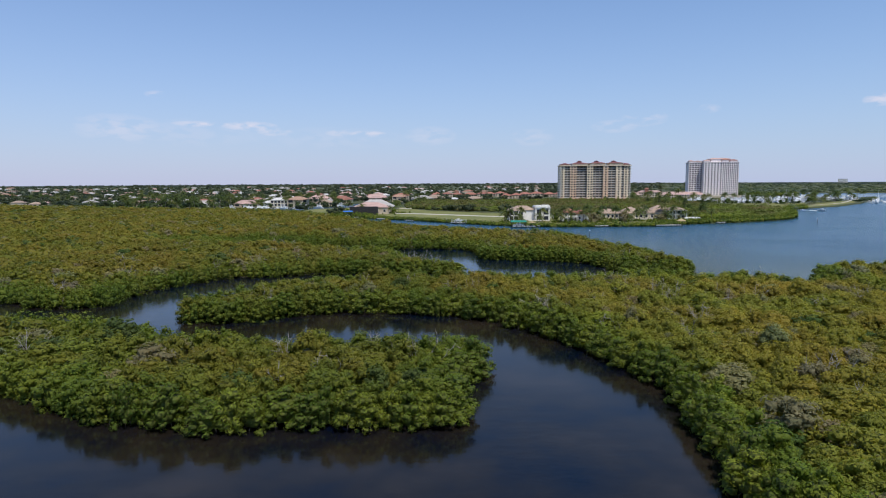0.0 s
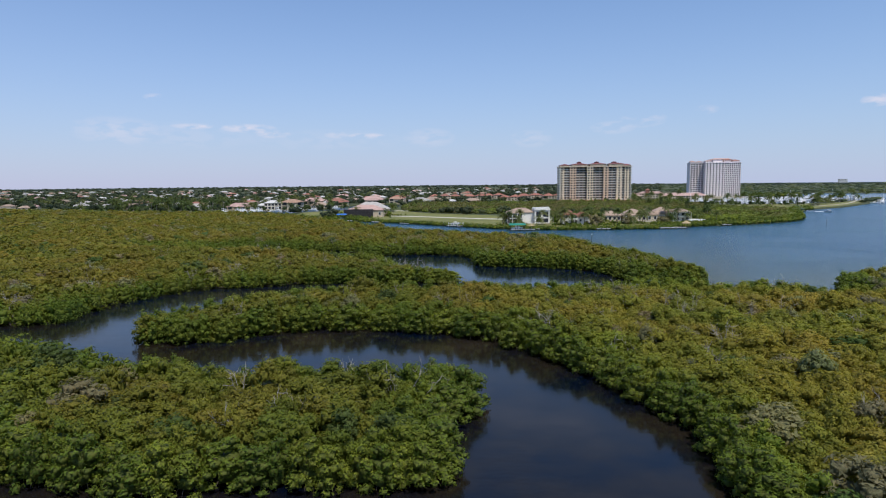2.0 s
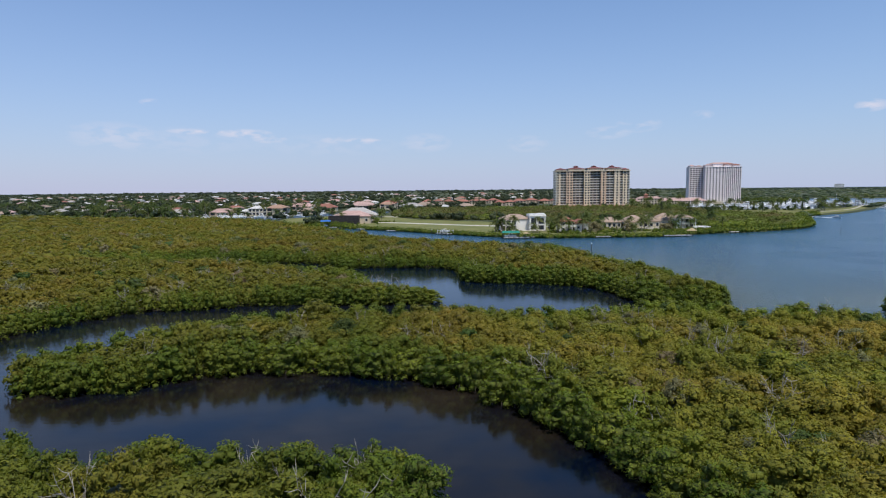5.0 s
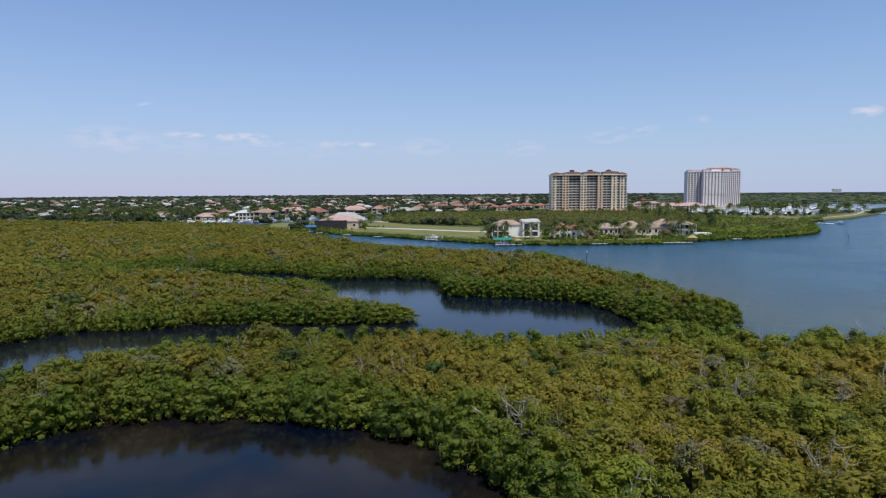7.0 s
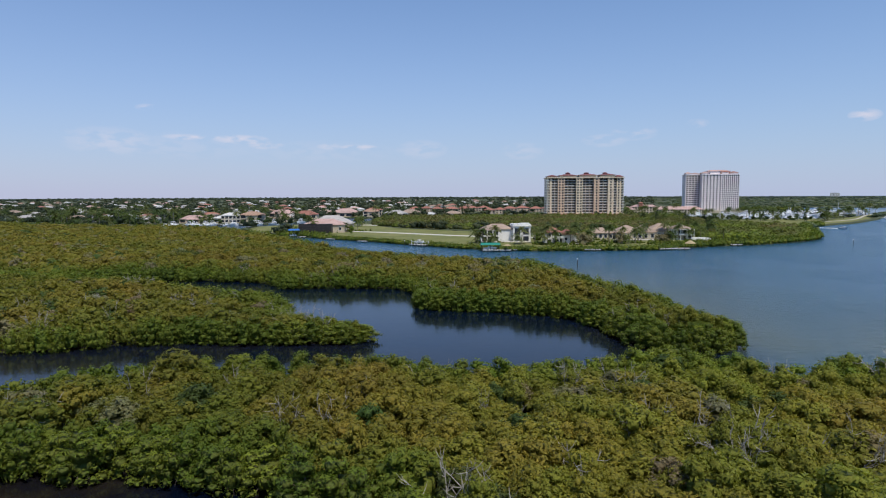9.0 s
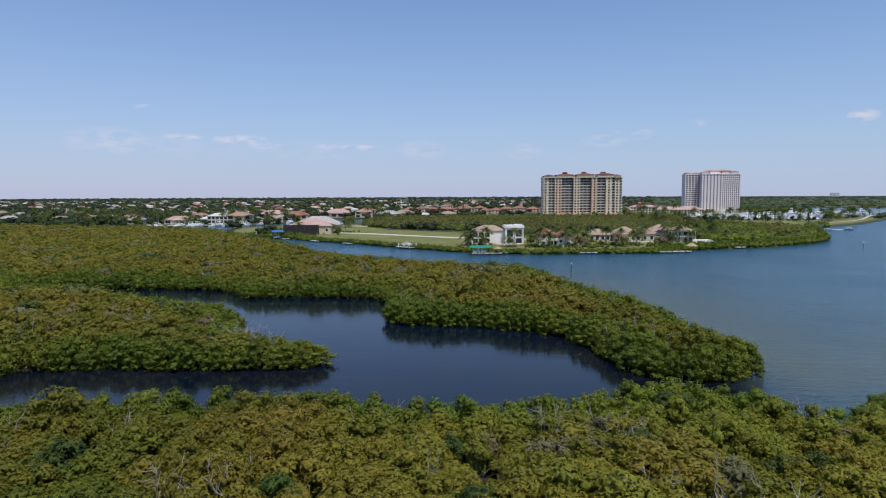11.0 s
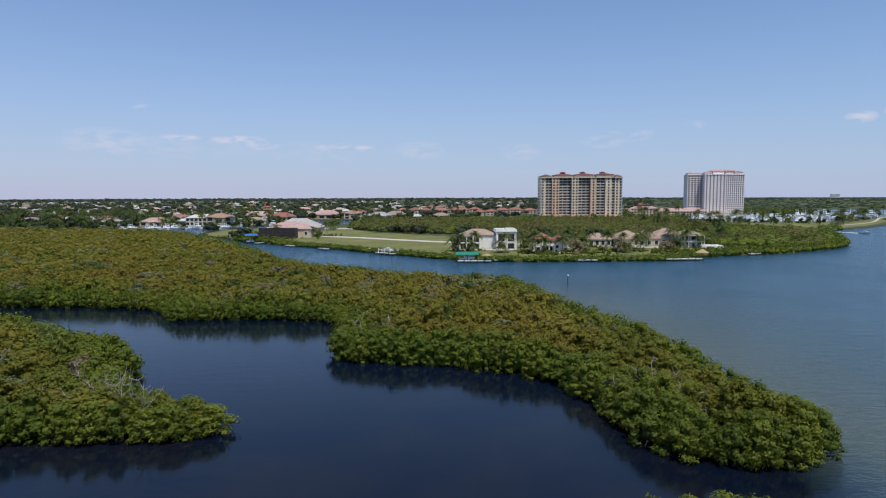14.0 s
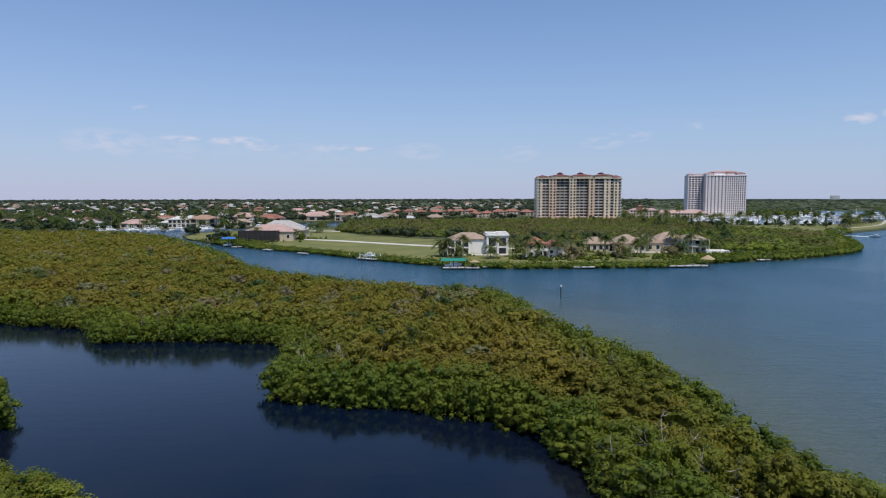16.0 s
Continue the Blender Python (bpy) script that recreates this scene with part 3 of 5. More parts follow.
def thicket_mesh(name, jobs, mat, twig_shade=0.0):
    """One mesh from many crowns. jobs: rows of template, x, y, z, turn, width, height, tone. The last argument darkens
    the cores towards wood brown, as inner shade.
    """
    V, Q, T, C, N, o = [], [], [], [], [], 0
    for (tv, tq, tt, tn), x, y, z, a, w, h, tone in jobs:
        ca, sa_ = math.cos(a) * w, math.sin(a) * w
        v = np.empty_like(tv)
        v[:, 0], v[:, 1], v[:, 2] = tv[:, 0] * ca - tv[:, 1] * sa_ + x, tv[:, 0] * sa_ + tv[:, 1] * ca + y, tv[:, 2] * h + z
        V.append(v)
        k = np.empty_like(tn)
        k[:, 0], k[:, 1], k[:, 2] = (tn[:, 0] * ca - tn[:, 1] * sa_) / w, (tn[:, 0] * sa_ + tn[:, 1] * ca) / w, tn[:, 2]
        N.append(k)
        Q.append(tq + o)
        T.append(tt + o)
        c = np.ones((len(tv), 4))
        c[:, :3] = tone
        # cores are darkened here to paint the shade inside the crown
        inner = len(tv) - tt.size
        c[:inner, :3] = c[:inner, :3] * (1 - twig_shade) + TWIG_SHADE * twig_shade
        C.append(c)
        o += len(tv)
    V, Q, T, C = np.concatenate(V), np.concatenate(Q), np.concatenate(T), np.concatenate(C)
    me = bpy.data.meshes.new(name)
    me.vertices.add(len(V))
    me.vertices.foreach_set("co", V.astype(np.float32).ravel())
    me.loops.add(Q.size + T.size)
    me.loops.foreach_set("vertex_index", np.concatenate([Q.ravel(), T.ravel()]).astype(np.int32))
    me.polygons.add(len(Q) + len(T))
    me.polygons.foreach_set("loop_start", np.concatenate([np.arange(0, Q.size, 4), Q.size + np.arange(0, T.size, 3)]).astype(np.int32))
    me.polygons.foreach_set("use_smooth", np.ones(len(Q) + len(T), dtype=bool))
    me.update(calc_edges=True)
    me.attributes.new("custom_normal", "FLOAT_VECTOR", "POINT").data.foreach_set("vector", np.concatenate(N).astype(np.float32).ravel())
    me.attributes.new("leaf_tone", "FLOAT_COLOR", "POINT").data.foreach_set("color", C.astype(np.float32).ravel())
    me.materials.append(mat)
    return me


def nearness(P):
    """How far off a place stays along the line of flight: from the line (0, 0) to (42, 160), ahead of it."""
    ax = np.array([0.254, 0.967])
    along, across = P @ ax, P @ np.array([0.967, -0.254])
    return np.maximum(np.maximum(52.0, np.abs(across) * 1.15), along - 155)


def scatter(poly, spacing, lo, hi, rim):
    """Places in a polygon on a loose grid, whose nearness lies from lo to hi."""
    x0, y0 = poly.min(0)
    x1, y1 = poly.max(0)
    X, Y = np.meshgrid(np.arange(x0, x1, spacing), np.arange(y0, y1, spacing * 0.9))
    X[::2] += spacing / 2
    P = np.stack([X.ravel(), Y.ravel()], 1)
    n = nearness(P)
    P = P[(n >= lo - 4) & (n < hi + 4) & (P[:, 1] > 42)]
    P = P + rng.uniform(-0.46, 0.46, P.shape) * spacing
    n = nearness(P)
    P = P[(n >= lo) & (n < hi)]
    P = P[np.abs(P[:, 0] - 0.26 * np.clip(P[:, 1], 0, 150)) < 0.80 * np.maximum(P[:, 1], 60) + 25]
    P = P[inside(P, poly)]
    d = shore_distance(P, poly)
    keep = d > rim
    return P[keep], d[keep]


def between(stops, t):
    """A colour between the stops, t from 0 to 1."""
    t = min(max(t, 0.0), 0.999) * (len(stops) - 1)
    k = int(t)
    return [p + (q - p) * (t - k) for p, q in zip(stops[k], stops[k + 1])]


def tone_at(x, y, d):
    """Leaf colour of a mangrove: green red-mangroves along the water, olive and rusty ones within, in wide patches."""
    broad, patch = noise.noise((x * 0.028, y * 0.028, 1.0)), noise.noise((x * 0.085, y * 0.085, 5.0))
    green = math.exp(-max(d - 3.5, 0) / 6.0) + 0.40 * broad + 0.45 * patch + rng.uniform(-0.2, 0.2)
    a = between(GREEN, 0.5 + 0.6 * noise.noise((x * 0.06, y * 0.06, 7.0)) + rng.uniform(-0.25, 0.25))
    b = between(OLIVE, 0.5 + 0.8 * noise.noise((x * 0.05, y * 0.05, 12.0)) + rng.uniform(-0.22, 0.22))
    odd = rng.uniform()
    if d > 5 and odd < 0.045:
        return tuple(q * rng.uniform(0.8, 1.0) for q in (0.090, 0.128, 0.030))
    if d > 5 and odd < 0.10:
        return tuple(q * rng.uniform(0.85, 1.1) for q in (0.225, 0.205, 0.105))
    k = min(max(green, 0.04), 1.0)
    # the neck between creek and bay is toned brighter than the wide marsh
    neck = min(max((x - 0.1 * y + 14) / 26, 0.0), 1.0) * min(max((200 - y) / 24, 0.0), 1.0)
    bright = rng.uniform(0.88, 1.12) * (0.91 + 0.25 * neck)
    return tuple(bright * (p * k + q * (1 - k)) for p, q in zip(a, b))


def swell(x, y):
    """How tall the mangroves stand; the tip of the marsh's point is low."""
    tip = min(1.0, 0.5 + math.hypot(x - 8, y - 207) / 44)
    return tip * (1.0 + 0.13 * noise.noise((x * 0.05, y * 0.05, 3.0)) + 0.10 * noise.noise((x * 0.2, y * 0.2, 9.0)))


def shore_row(poly, step, back):
    """Places along a shore, a little way inland."""
    e = np.roll(poly, -1, 0) - poly
    L = np.concatenate([[0], np.cumsum(np.linalg.norm(e, axis=1))])
    t = np.arange(0, L[-1], step) + rng.uniform(-0.25, 0.25, len(np.arange(0, L[-1], step))) * step
    t = np.clip(t, 0, L[-1] - 1e-3)
    i = np.clip(np.searchsorted(L, t, side="right") - 1, 0, len(poly) - 1)
    d = e[i] / (np.linalg.norm(e[i], axis=1)[:, None] + 1e-9)
    n = np.stack([-d[:, 1], d[:, 0]], 1)
    area = np.sum(poly[:, 0] * np.roll(poly[:, 1], -1) - np.roll(poly[:, 0], -1) * poly[:, 1])
    P = poly[i] + d * (t - L[i])[:, None] + n * (1 if area > 0 else -1) * (back + rng.uniform(-0.8, 0.9, len(t)))[:, None]
    ok = (P[:, 1] > 30) & (np.abs(P[:, 0] - 0.26 * np.clip(P[:, 1], 0, 150)) < 0.80 * np.maximum(P[:, 1], 60) + 25)
    return P[ok]


near_jobs, mid_jobs, far_jobs, single = [], [], [], []
for poly in (ISLET, NECK, MARSH):
    for back, low in ((2.0, 0.98), (4.6, 1.05)):
        P = shore_row(poly, 2.9, back)
        for (x, y), n in zip(P, nearness(P)):
            turn, s = rng.uniform(0, 6.3), rng.uniform(0.78, 1.22)
            h = swell(x, y) * rng.uniform(0.82, 1.1) * low
            if n < 70 and back < 3 and len(single) < 300:
                single.append((n, x, y, turn, s, h, back))
            elif n < 72:
                near_jobs.append((NEAR_FRINGE[rng.integers(6)], x, y, 0.0, turn, s, h, tone_at(x, y, back)))
            elif n < 215:
                mid_jobs.append(((MID_FRINGE if n < 104 else AWAY_FRINGE)[rng.integers(5)], x, y, 0.0, turn, s, h, tone_at(x, y, back)))
            elif back < 3:
                far_jobs.append((FAR_FRINGE[rng.integers(4)], x, y, 0.0, turn, s, h, tone_at(x, y, back)))
    for lo, hi, spacing in ((0, 72, 3.4), (72, 215, 4.0), (215, 420, 5.0), (420, 2000, 11.0)):
        P, D = scatter(poly, spacing, lo, hi, 6.2 if spacing < 4.5 else 4.4)
        N = nearness(P)
        for (x, y), d, n in zip(P, D, N):
            turn, s = rng.uniform(0, 6.3), 0.85 + 0.6 * rng.uniform() ** 1.5
            h = swell(x, y) * rng.uniform(0.8, 1.18)
            if spacing < 4.5 and rng.uniform() < 0.12:
                s, h = s * 1.3, h * 1.16
            if spacing == 3.4:
                near_jobs.append((NEAR_DOME[rng.integers(6)], x, y, 0.0, turn, s, h, tone_at(x, y, d)))
            elif spacing == 4.0:
                mid_jobs.append(((MID_DOME if n < 104 else AWAY_DOME)[rng.integers(5)], x, y, 0.0, turn, s * 1.02, h, tone_at(x, y, d)))
            elif spacing == 5.0:
                far_jobs.append((FAR_DOME[rng.integers(4)], x, y, 0.0, turn, s * 1.1, h, tone_at(x, y, d)))
            else:
                far_jobs.append((FAR_DOME[rng.integers(4)], x, y, -0.4, turn, s * 2.5, h, tone_at(x, y, d + 9)))
for poly in (ISLET, NECK):
    X, Y = np.meshgrid(np.arange(-260, 300, 6.6), np.arange(-110, 200, 6.2))
    P = np.stack([X.ravel(), Y.ravel()], 1) + rng.uniform(-1.8, 1.8, (X.size, 2))
    P = P[inside(P, poly)]
    out = (P[:, 1] <= 42) | (np.abs(P[:, 0] - 0.26 * np.clip(P[:, 1], 0, 150)) >= 0.80 * np.maximum(P[:, 1], 60) + 25)
    P = P[out]
    D = shore_distance(P, poly)
    for (x, y), d in zip(P[D > 1.5], D[D > 1.5]):
        far_jobs.append((WOODS[rng.integers(4)], x, y, 0.0, rng.uniform(0, 6.3), rng.uniform(1.2, 1.6), swell(x, y) * rng.uniform(0.85, 1.12), tone_at(x, y, d)))
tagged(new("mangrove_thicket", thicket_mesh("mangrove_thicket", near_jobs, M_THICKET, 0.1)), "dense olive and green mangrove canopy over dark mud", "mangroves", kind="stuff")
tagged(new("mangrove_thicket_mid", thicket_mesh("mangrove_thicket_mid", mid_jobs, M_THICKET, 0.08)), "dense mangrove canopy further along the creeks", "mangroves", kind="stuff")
tagged(new("mangrove_marsh_canopy", thicket_mesh("mangrove_marsh_canopy", far_jobs, M_THICKET)), "wide low olive mangrove canopy reaching far off", "mangroves", kind="stuff")

# ---- gardens, road, mainland woods ----
LAWN = curved([(-126, 584), (-92, 551), (-66, 523), (-36, 498), (-14, 479), (10, 456), (44, 424), (70, 414), (95, 414), (120, 416), (142, 418), (165, 432),
               (182, 448), (186, 470), (165, 495), (120, 505), (85, 520), (45, 565), (10, 592), (-20, 625), (-44, 690), (-60, 704), (-104, 680), (-136, 638)], 3)
structure("lawn", land_mesh("lawn", LAWN, 1.18, M_LAWN, -0.9, 0.4), "mown patchy green lawn behind the waterfront", "lawn")
SPIT = curved([(300, 640), (345, 622), (390, 664), (430, 694), (520, 790), (596, 888), (588, 890), (500, 800), (440, 764), (385, 756), (330, 745), (300, 700)], 3)
structure("lawn_spit", land_mesh("lawn_spit", SPIT, 1.18, M_LAWN, -0.9, 0.4), "grass on a low spit beside the marina", "lawn")


def strip(name, pts, wide, z, mat):
    """A flat strip with a slight thickness along a line."""
    p = curved(pts, 4, False)
    p = np.vstack([p, np.array(pts[-1], float)])
    e = np.gradient(p, axis=0)
    n = np.stack([-e[:, 1], e[:, 0]], 1) / np.linalg.norm(e, axis=1)[:, None]
    ring = np.vstack([p + n * wide / 2, (p - n * wide / 2)[::-1]])
    return land_mesh(name, ring, z, mat, -(z - 0.08), 0.05)


structure("road", strip("road", [(-70, 588), (-42, 567), (-18, 553), (19, 525), (45, 508), (90, 490)], 7.0, 1.26, M_ROAD), "pale concrete road across the lawn", "road")
structure("road_back", strip("road_back", [(-62, 672), (-40, 664), (-28, 658)], 8.0, 1.26, M_ROAD), "pale concrete road end beside a canal", "road")
structure("seawall", strip("seawall", [(-242, 685.5), (-218, 691), (-172, 699), (-139, 712.5)], 1.4, 1.5, surface("grey_seawall", (0.2, 0.19, 0.18), (0.3, 0.29, 0.27), 0.6, 0.85, 0.01)), "grey concrete seawall along a canal", "seawall")
structure("path_spit", strip("path_spit", [(400, 690), (470, 748), (560, 862), (590, 885)], 2.6, 1.26, M_PAVE), "pale path along the spit", "path")

WOOD = curved([(-32, 655), (12, 606), (60, 578), (110, 550), (150, 545), (190, 500), (215, 460), (250, 470), (268, 494), (292, 540), (325, 606), (300, 640), (290, 700),
               (300, 760), (270, 820), (180, 838), (60, 850), (-20, 850), (-44, 760)], 4)
SHRUB = ((0.175, 0.215, 0.030), (0.130, 0.160, 0.030), (0.120, 0.132, 0.034), (0.150, 0.132, 0.050))
wood_jobs = []
P, D = scatter(WOOD, 5.2, 0, 900, 0.8)
for (x, y), d in zip(P, D):
    k = noise.noise((x * 0.03, y * 0.03, 2.0))
    east = x > 190 and y < 600
    k2 = noise.noise((x * 0.07, y * 0.07, 8.0))
    a = np.array(between(SHRUB, 0.5 + 0.9 * k + 0.5 * k2 + rng.uniform(-0.15, 0.15) - (0.1 if east else -0.15))) * (1.2 if east else 1.1) * rng.uniform(0.82, 1.15)
    x, y = x + rng.uniform(-1.6, 1.6), y + rng.uniform(-1.6, 1.6)
    wood_jobs.append((WOODS[rng.integers(4)], x, y, 0.6, rng.uniform(0, 6.3), rng.uniform(0.75, 1.45) * (1.3 if east else 1.0), swell(x, y) * rng.uniform(0.65, 1.1) * (0.95 if d > 4 else 0.7) * (1 + 0.35 * k2), tuple(a)))
# low mangroves along the mainland's shore
for a, b in zip(MAINLAND[:72], MAINLAND[1:73]):
    L = float(np.linalg.norm(b - a))
    nrm = np.array([-(b - a)[1], (b - a)[0]]) / max(L, 1e-6)
    for s in np.arange(0, L, 1.35):
        p0 = a + (b - a) * s / max(L, 1e-6)
        if p0[1] > 640 or p0[0] < 170 and noise.noise((p0[0] * 0.045, p0[1] * 0.045, 4.0)) < -0.6:
            continue
        low = -60 < p0[0] < 175
        for row in range(4):
            x, y = p0 + nrm * (0.4 + 2.0 * row + rng.uniform(-0.8, 0.8)) + rng.uniform(-0.8, 0.8, 2)
            tone = np.array(GREEN[rng.integers(3)]) * rng.uniform(0.65, 1.1)
            wood_jobs.append((BUSH[rng.integers(4)], x, y, 0.0, rng.uniform(0, 6.3), rng.uniform(0.5, 0.85) if low else rng.uniform(0.55, 0.9),
                              rng.uniform(0.3, 0.6) * (1.0 + 0.5 * max(0.0, noise.noise((p0[0] * 0.12, p0[1] * 0.12, 7.0)))) if low else rng.uniform(0.6, 0.95), tuple(tone)))
for k in range(80):
    x, y = rng.uniform(440, 600), rng.uniform(1010, 1090)
    wood_jobs.append((WOODS[rng.integers(4)], x, y, 0.8, rng.uniform(0, 6.3), rng.uniform(0.9, 1.5), rng.uniform(1.0, 1.7), tuple(np.array(GREEN[rng.integers(3)]) * rng.uniform(0.55, 0.85))))
# shrubs round the gardens
for cx, cy, r, n in ((92, 430, 9, 16), (108, 434, 10, 24), (128, 446, 9, 26), (150, 440, 12, 36), (118, 470, 8, 14), (170, 442, 9, 24), (186, 452, 10, 30), (160, 428, 12, 30),
                     (52, 450, 6, 8), (80, 436, 7, 12), (-40, 570, 7, 12), (-62, 540, 12, 20), (-100, 556, 8, 16), (190, 478, 12, 40)):
    for _ in range(2 * n):
        x, y = cx + rng.normal() * r * 0.6, cy + rng.normal() * r * 0.35
        wood_jobs.append((BUSH[rng.integers(4)], x, y, 1.0, rng.uniform(0, 6.3), rng.uniform(0.25, 0.5), rng.uniform(0.22, 0.5), tuple(np.array(GREEN[rng.integers(3)]) * rng.uniform(0.55, 1.0))))
for k in range(90):
    x, y = rng.uniform(140, 330), rng.uniform(836, 850) + 30 * (rng.uniform() < 0.2)
    wood_jobs.append((WOODS[rng.integers(4)], x, y - (x - 206) * 0.06, 0.8, rng.uniform(0, 6.3), rng.uniform(0.5, 0.9), rng.uniform(0.7, 1.35), tuple(np.array(GREEN[rng.integers(3)]) * rng.uniform(0.6, 0.95))))
tagged(new("mainland_woods", thicket_mesh("mainland_woods", wood_jobs, M_THICKET)), "green scrub woods and shore bushes on the mainland", "woods", kind="stuff")

# trees of the town and of the far plain, to the horizon
SUBURB = [crown(s + 80, [(0, 0, 2.4, 2.4), (1.3, 0.5, 3.6, 1.6), (-1.2, 0.8, 3.2, 1.5)], 30, 0.75, core=0.85, rough=0.5, fine=1) for s in range(4)]
PLAIN = [crown(s + 86, [(0, 0, 2.4, 2.6), (1.2, 0.5, 3.6, 1.6)], 10, 0.9, rough=0.3, fine=1) for s in range(4)]
town_jobs = []
while len(town_jobs) < 4800:
    D_ = 560 * math.exp(rng.uniform(0, 1) ** 1.15 * math.log(4700 / 560))
    q = rng.uniform(-0.86, 0.86)
    x, y = q * D_, D_ - 20
    if math.hypot(x, y) > 4850 or not inside(np.array([[x, y]]), MAINLAND)[0]:
        continue
    if inside(np.array([[x, y]]), WOOD)[0] or inside(np.array([[x, y]]), LAWN)[0] or inside(np.array([[x, y]]), SPIT)[0] or (145 < x < 470 and 640 < y < 1010 and rng.uniform() < 0.85) or (-60 < x < 240 and 860 < y < 1080 and rng.uniform() < 0.4) or (-320 < x < -40 and 680 < y < 742):
        continue
    wild = q > 0.34
    s = 1.0 + D_ / 1100 * rng.uniform(0.7, 1.3)
    wide = 1.5 if wild else 1.0
    # greyed tones, lifted on the wild side: distance haze mixed into the leaf colour
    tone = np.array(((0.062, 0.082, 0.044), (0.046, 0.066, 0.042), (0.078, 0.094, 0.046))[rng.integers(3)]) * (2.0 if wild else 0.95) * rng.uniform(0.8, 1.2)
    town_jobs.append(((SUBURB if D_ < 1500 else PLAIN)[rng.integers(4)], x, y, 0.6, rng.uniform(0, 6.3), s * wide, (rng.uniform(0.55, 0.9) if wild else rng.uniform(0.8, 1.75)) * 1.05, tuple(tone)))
# a closed belt of trees on the skyline, tinted bluish in place of haze
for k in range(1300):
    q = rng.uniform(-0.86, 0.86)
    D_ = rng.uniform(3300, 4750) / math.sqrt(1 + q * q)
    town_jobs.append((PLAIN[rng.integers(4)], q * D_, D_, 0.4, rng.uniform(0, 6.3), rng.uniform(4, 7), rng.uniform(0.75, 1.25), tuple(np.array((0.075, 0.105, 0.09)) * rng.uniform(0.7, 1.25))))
# garden trees between the houses of the canal row, and before the marina
ROW = np.array([(-224, 727), (-167, 735), (-141, 758), (-283, 752), (-204, 752), (-191, 731), (-178, 722), (-206, 720), (-133, 836), (-93, 893), (-230, 800), (-320, 800)], float)
P = np.stack([rng.uniform(-430, -125, 620), rng.uniform(672, 800, 620)], 1)
P = P[inside(P, MAINLAND) & ~inside(P, LAWN) & (shore_distance(P, MAINLAND) > 2.0) & (np.min(np.linalg.norm(P[:, None] - ROW[None], axis=2), axis=1) > 14.5)]
for x, y in P[:260]:
    front = x < -238 and y < 745
    town_jobs.append((SUBURB[rng.integers(4)], x, y, 0.7, rng.uniform(0, 6.3), rng.uniform(0.7, 1.3), rng.uniform(0.8, 1.5) if front else rng.uniform(0.5, 1.2), tuple(np.array((0.06, 0.09, 0.03)) * rng.uniform(0.6, 1.3))))
P = np.stack([rng.uniform(190, 420, 300), rng.uniform(640, 775, 300)], 1)
P = P[inside(P, MAINLAND) & ~inside(P, WOOD) & (P[:, 1] > 715 + (P[:, 0] - 300) * 0.15)]
for x, y in P[:70]:
    town_jobs.append((SUBURB[rng.integers(4)], x, y, 0.7, rng.uniform(0, 6.3), rng.uniform(0.6, 1.1), rng.uniform(0.5, 1.1), tuple(np.array((0.055, 0.085, 0.028)) * rng.uniform(0.6, 1.3))))
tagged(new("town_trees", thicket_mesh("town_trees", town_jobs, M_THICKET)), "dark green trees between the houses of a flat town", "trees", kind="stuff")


# ---- single mangroves, dead trees, palms ----
def mangrove_trunk(seed):
    """A short tapered trunk with limbs, on arched stilt roots."""
    g, b = np.random.default_rng(seed), Build()
    b.tube([(0, 0, 0.9), (0.08, 0.05, 2.2), (0.0, 0.15, 3.6)], [0.13, 0.10, 0.05], 6)
    for i in range(4):
        a = 1.6 * i + g.uniform(-0.4, 0.4)
        b.tube([(0.05, 0.03, 2.0), (0.7 * math.cos(a), 0.7 * math.sin(a), 2.9), (1.2 * math.cos(a), 1.2 * math.sin(a), 3.4)], [0.07, 0.05, 0.02], 4)
    for i in range(6):
        a = 1.05 * i + g.uniform(-0.3, 0.3)
        r = g.uniform(0.8, 1.3)
        b.tube([(0, 0, 1.2), (0.6 * r * math.cos(a), 0.6 * r * math.sin(a), 0.95), (r * math.cos(a), r * math.sin(a), 0.3), (1.05 * r * math.cos(a), 1.05 * r * math.sin(a), -0.4)], [0.06, 0.05, 0.04, 0.035], 4)
    return b.data("trunk", M_BARK)


def template_data(name, tpl, mat, inner=None):
    me = bpy.data.meshes.new(name)
    me.from_pydata(tpl[0].tolist(), [], tpl[1].tolist() + tpl[2].tolist())
    me.materials.append(mat)
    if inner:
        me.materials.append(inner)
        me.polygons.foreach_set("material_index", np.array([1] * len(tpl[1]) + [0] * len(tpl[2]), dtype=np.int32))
    me.shade_smooth()
    me.attributes.new("custom_normal", "FLOAT_VECTOR", "POINT").data.foreach_set("vector", np.asarray(tpl[3], dtype=np.float32).ravel())
    return me


TRUNKS = [mangrove_trunk(s) for s in range(3)]
CROWNS = [template_data("crown", t, M_FRINGE, M_INNER_SHADE) for t in NEAR_FRINGE]
for i, (n, x, y, turn, s, h, d) in enumerate(single[:300]):
    tree = thing("mangrove_tree", "leafy green mangrove tree on stilt roots at the water's edge", "tree", "mangroves along the creek banks",
                 m=Matrix.LocRotScale((x, y, 0.0), Euler((0, 0, turn)), (s, s, h)))
    part("trunk", TRUNKS[i % 3], tree)
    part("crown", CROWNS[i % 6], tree)


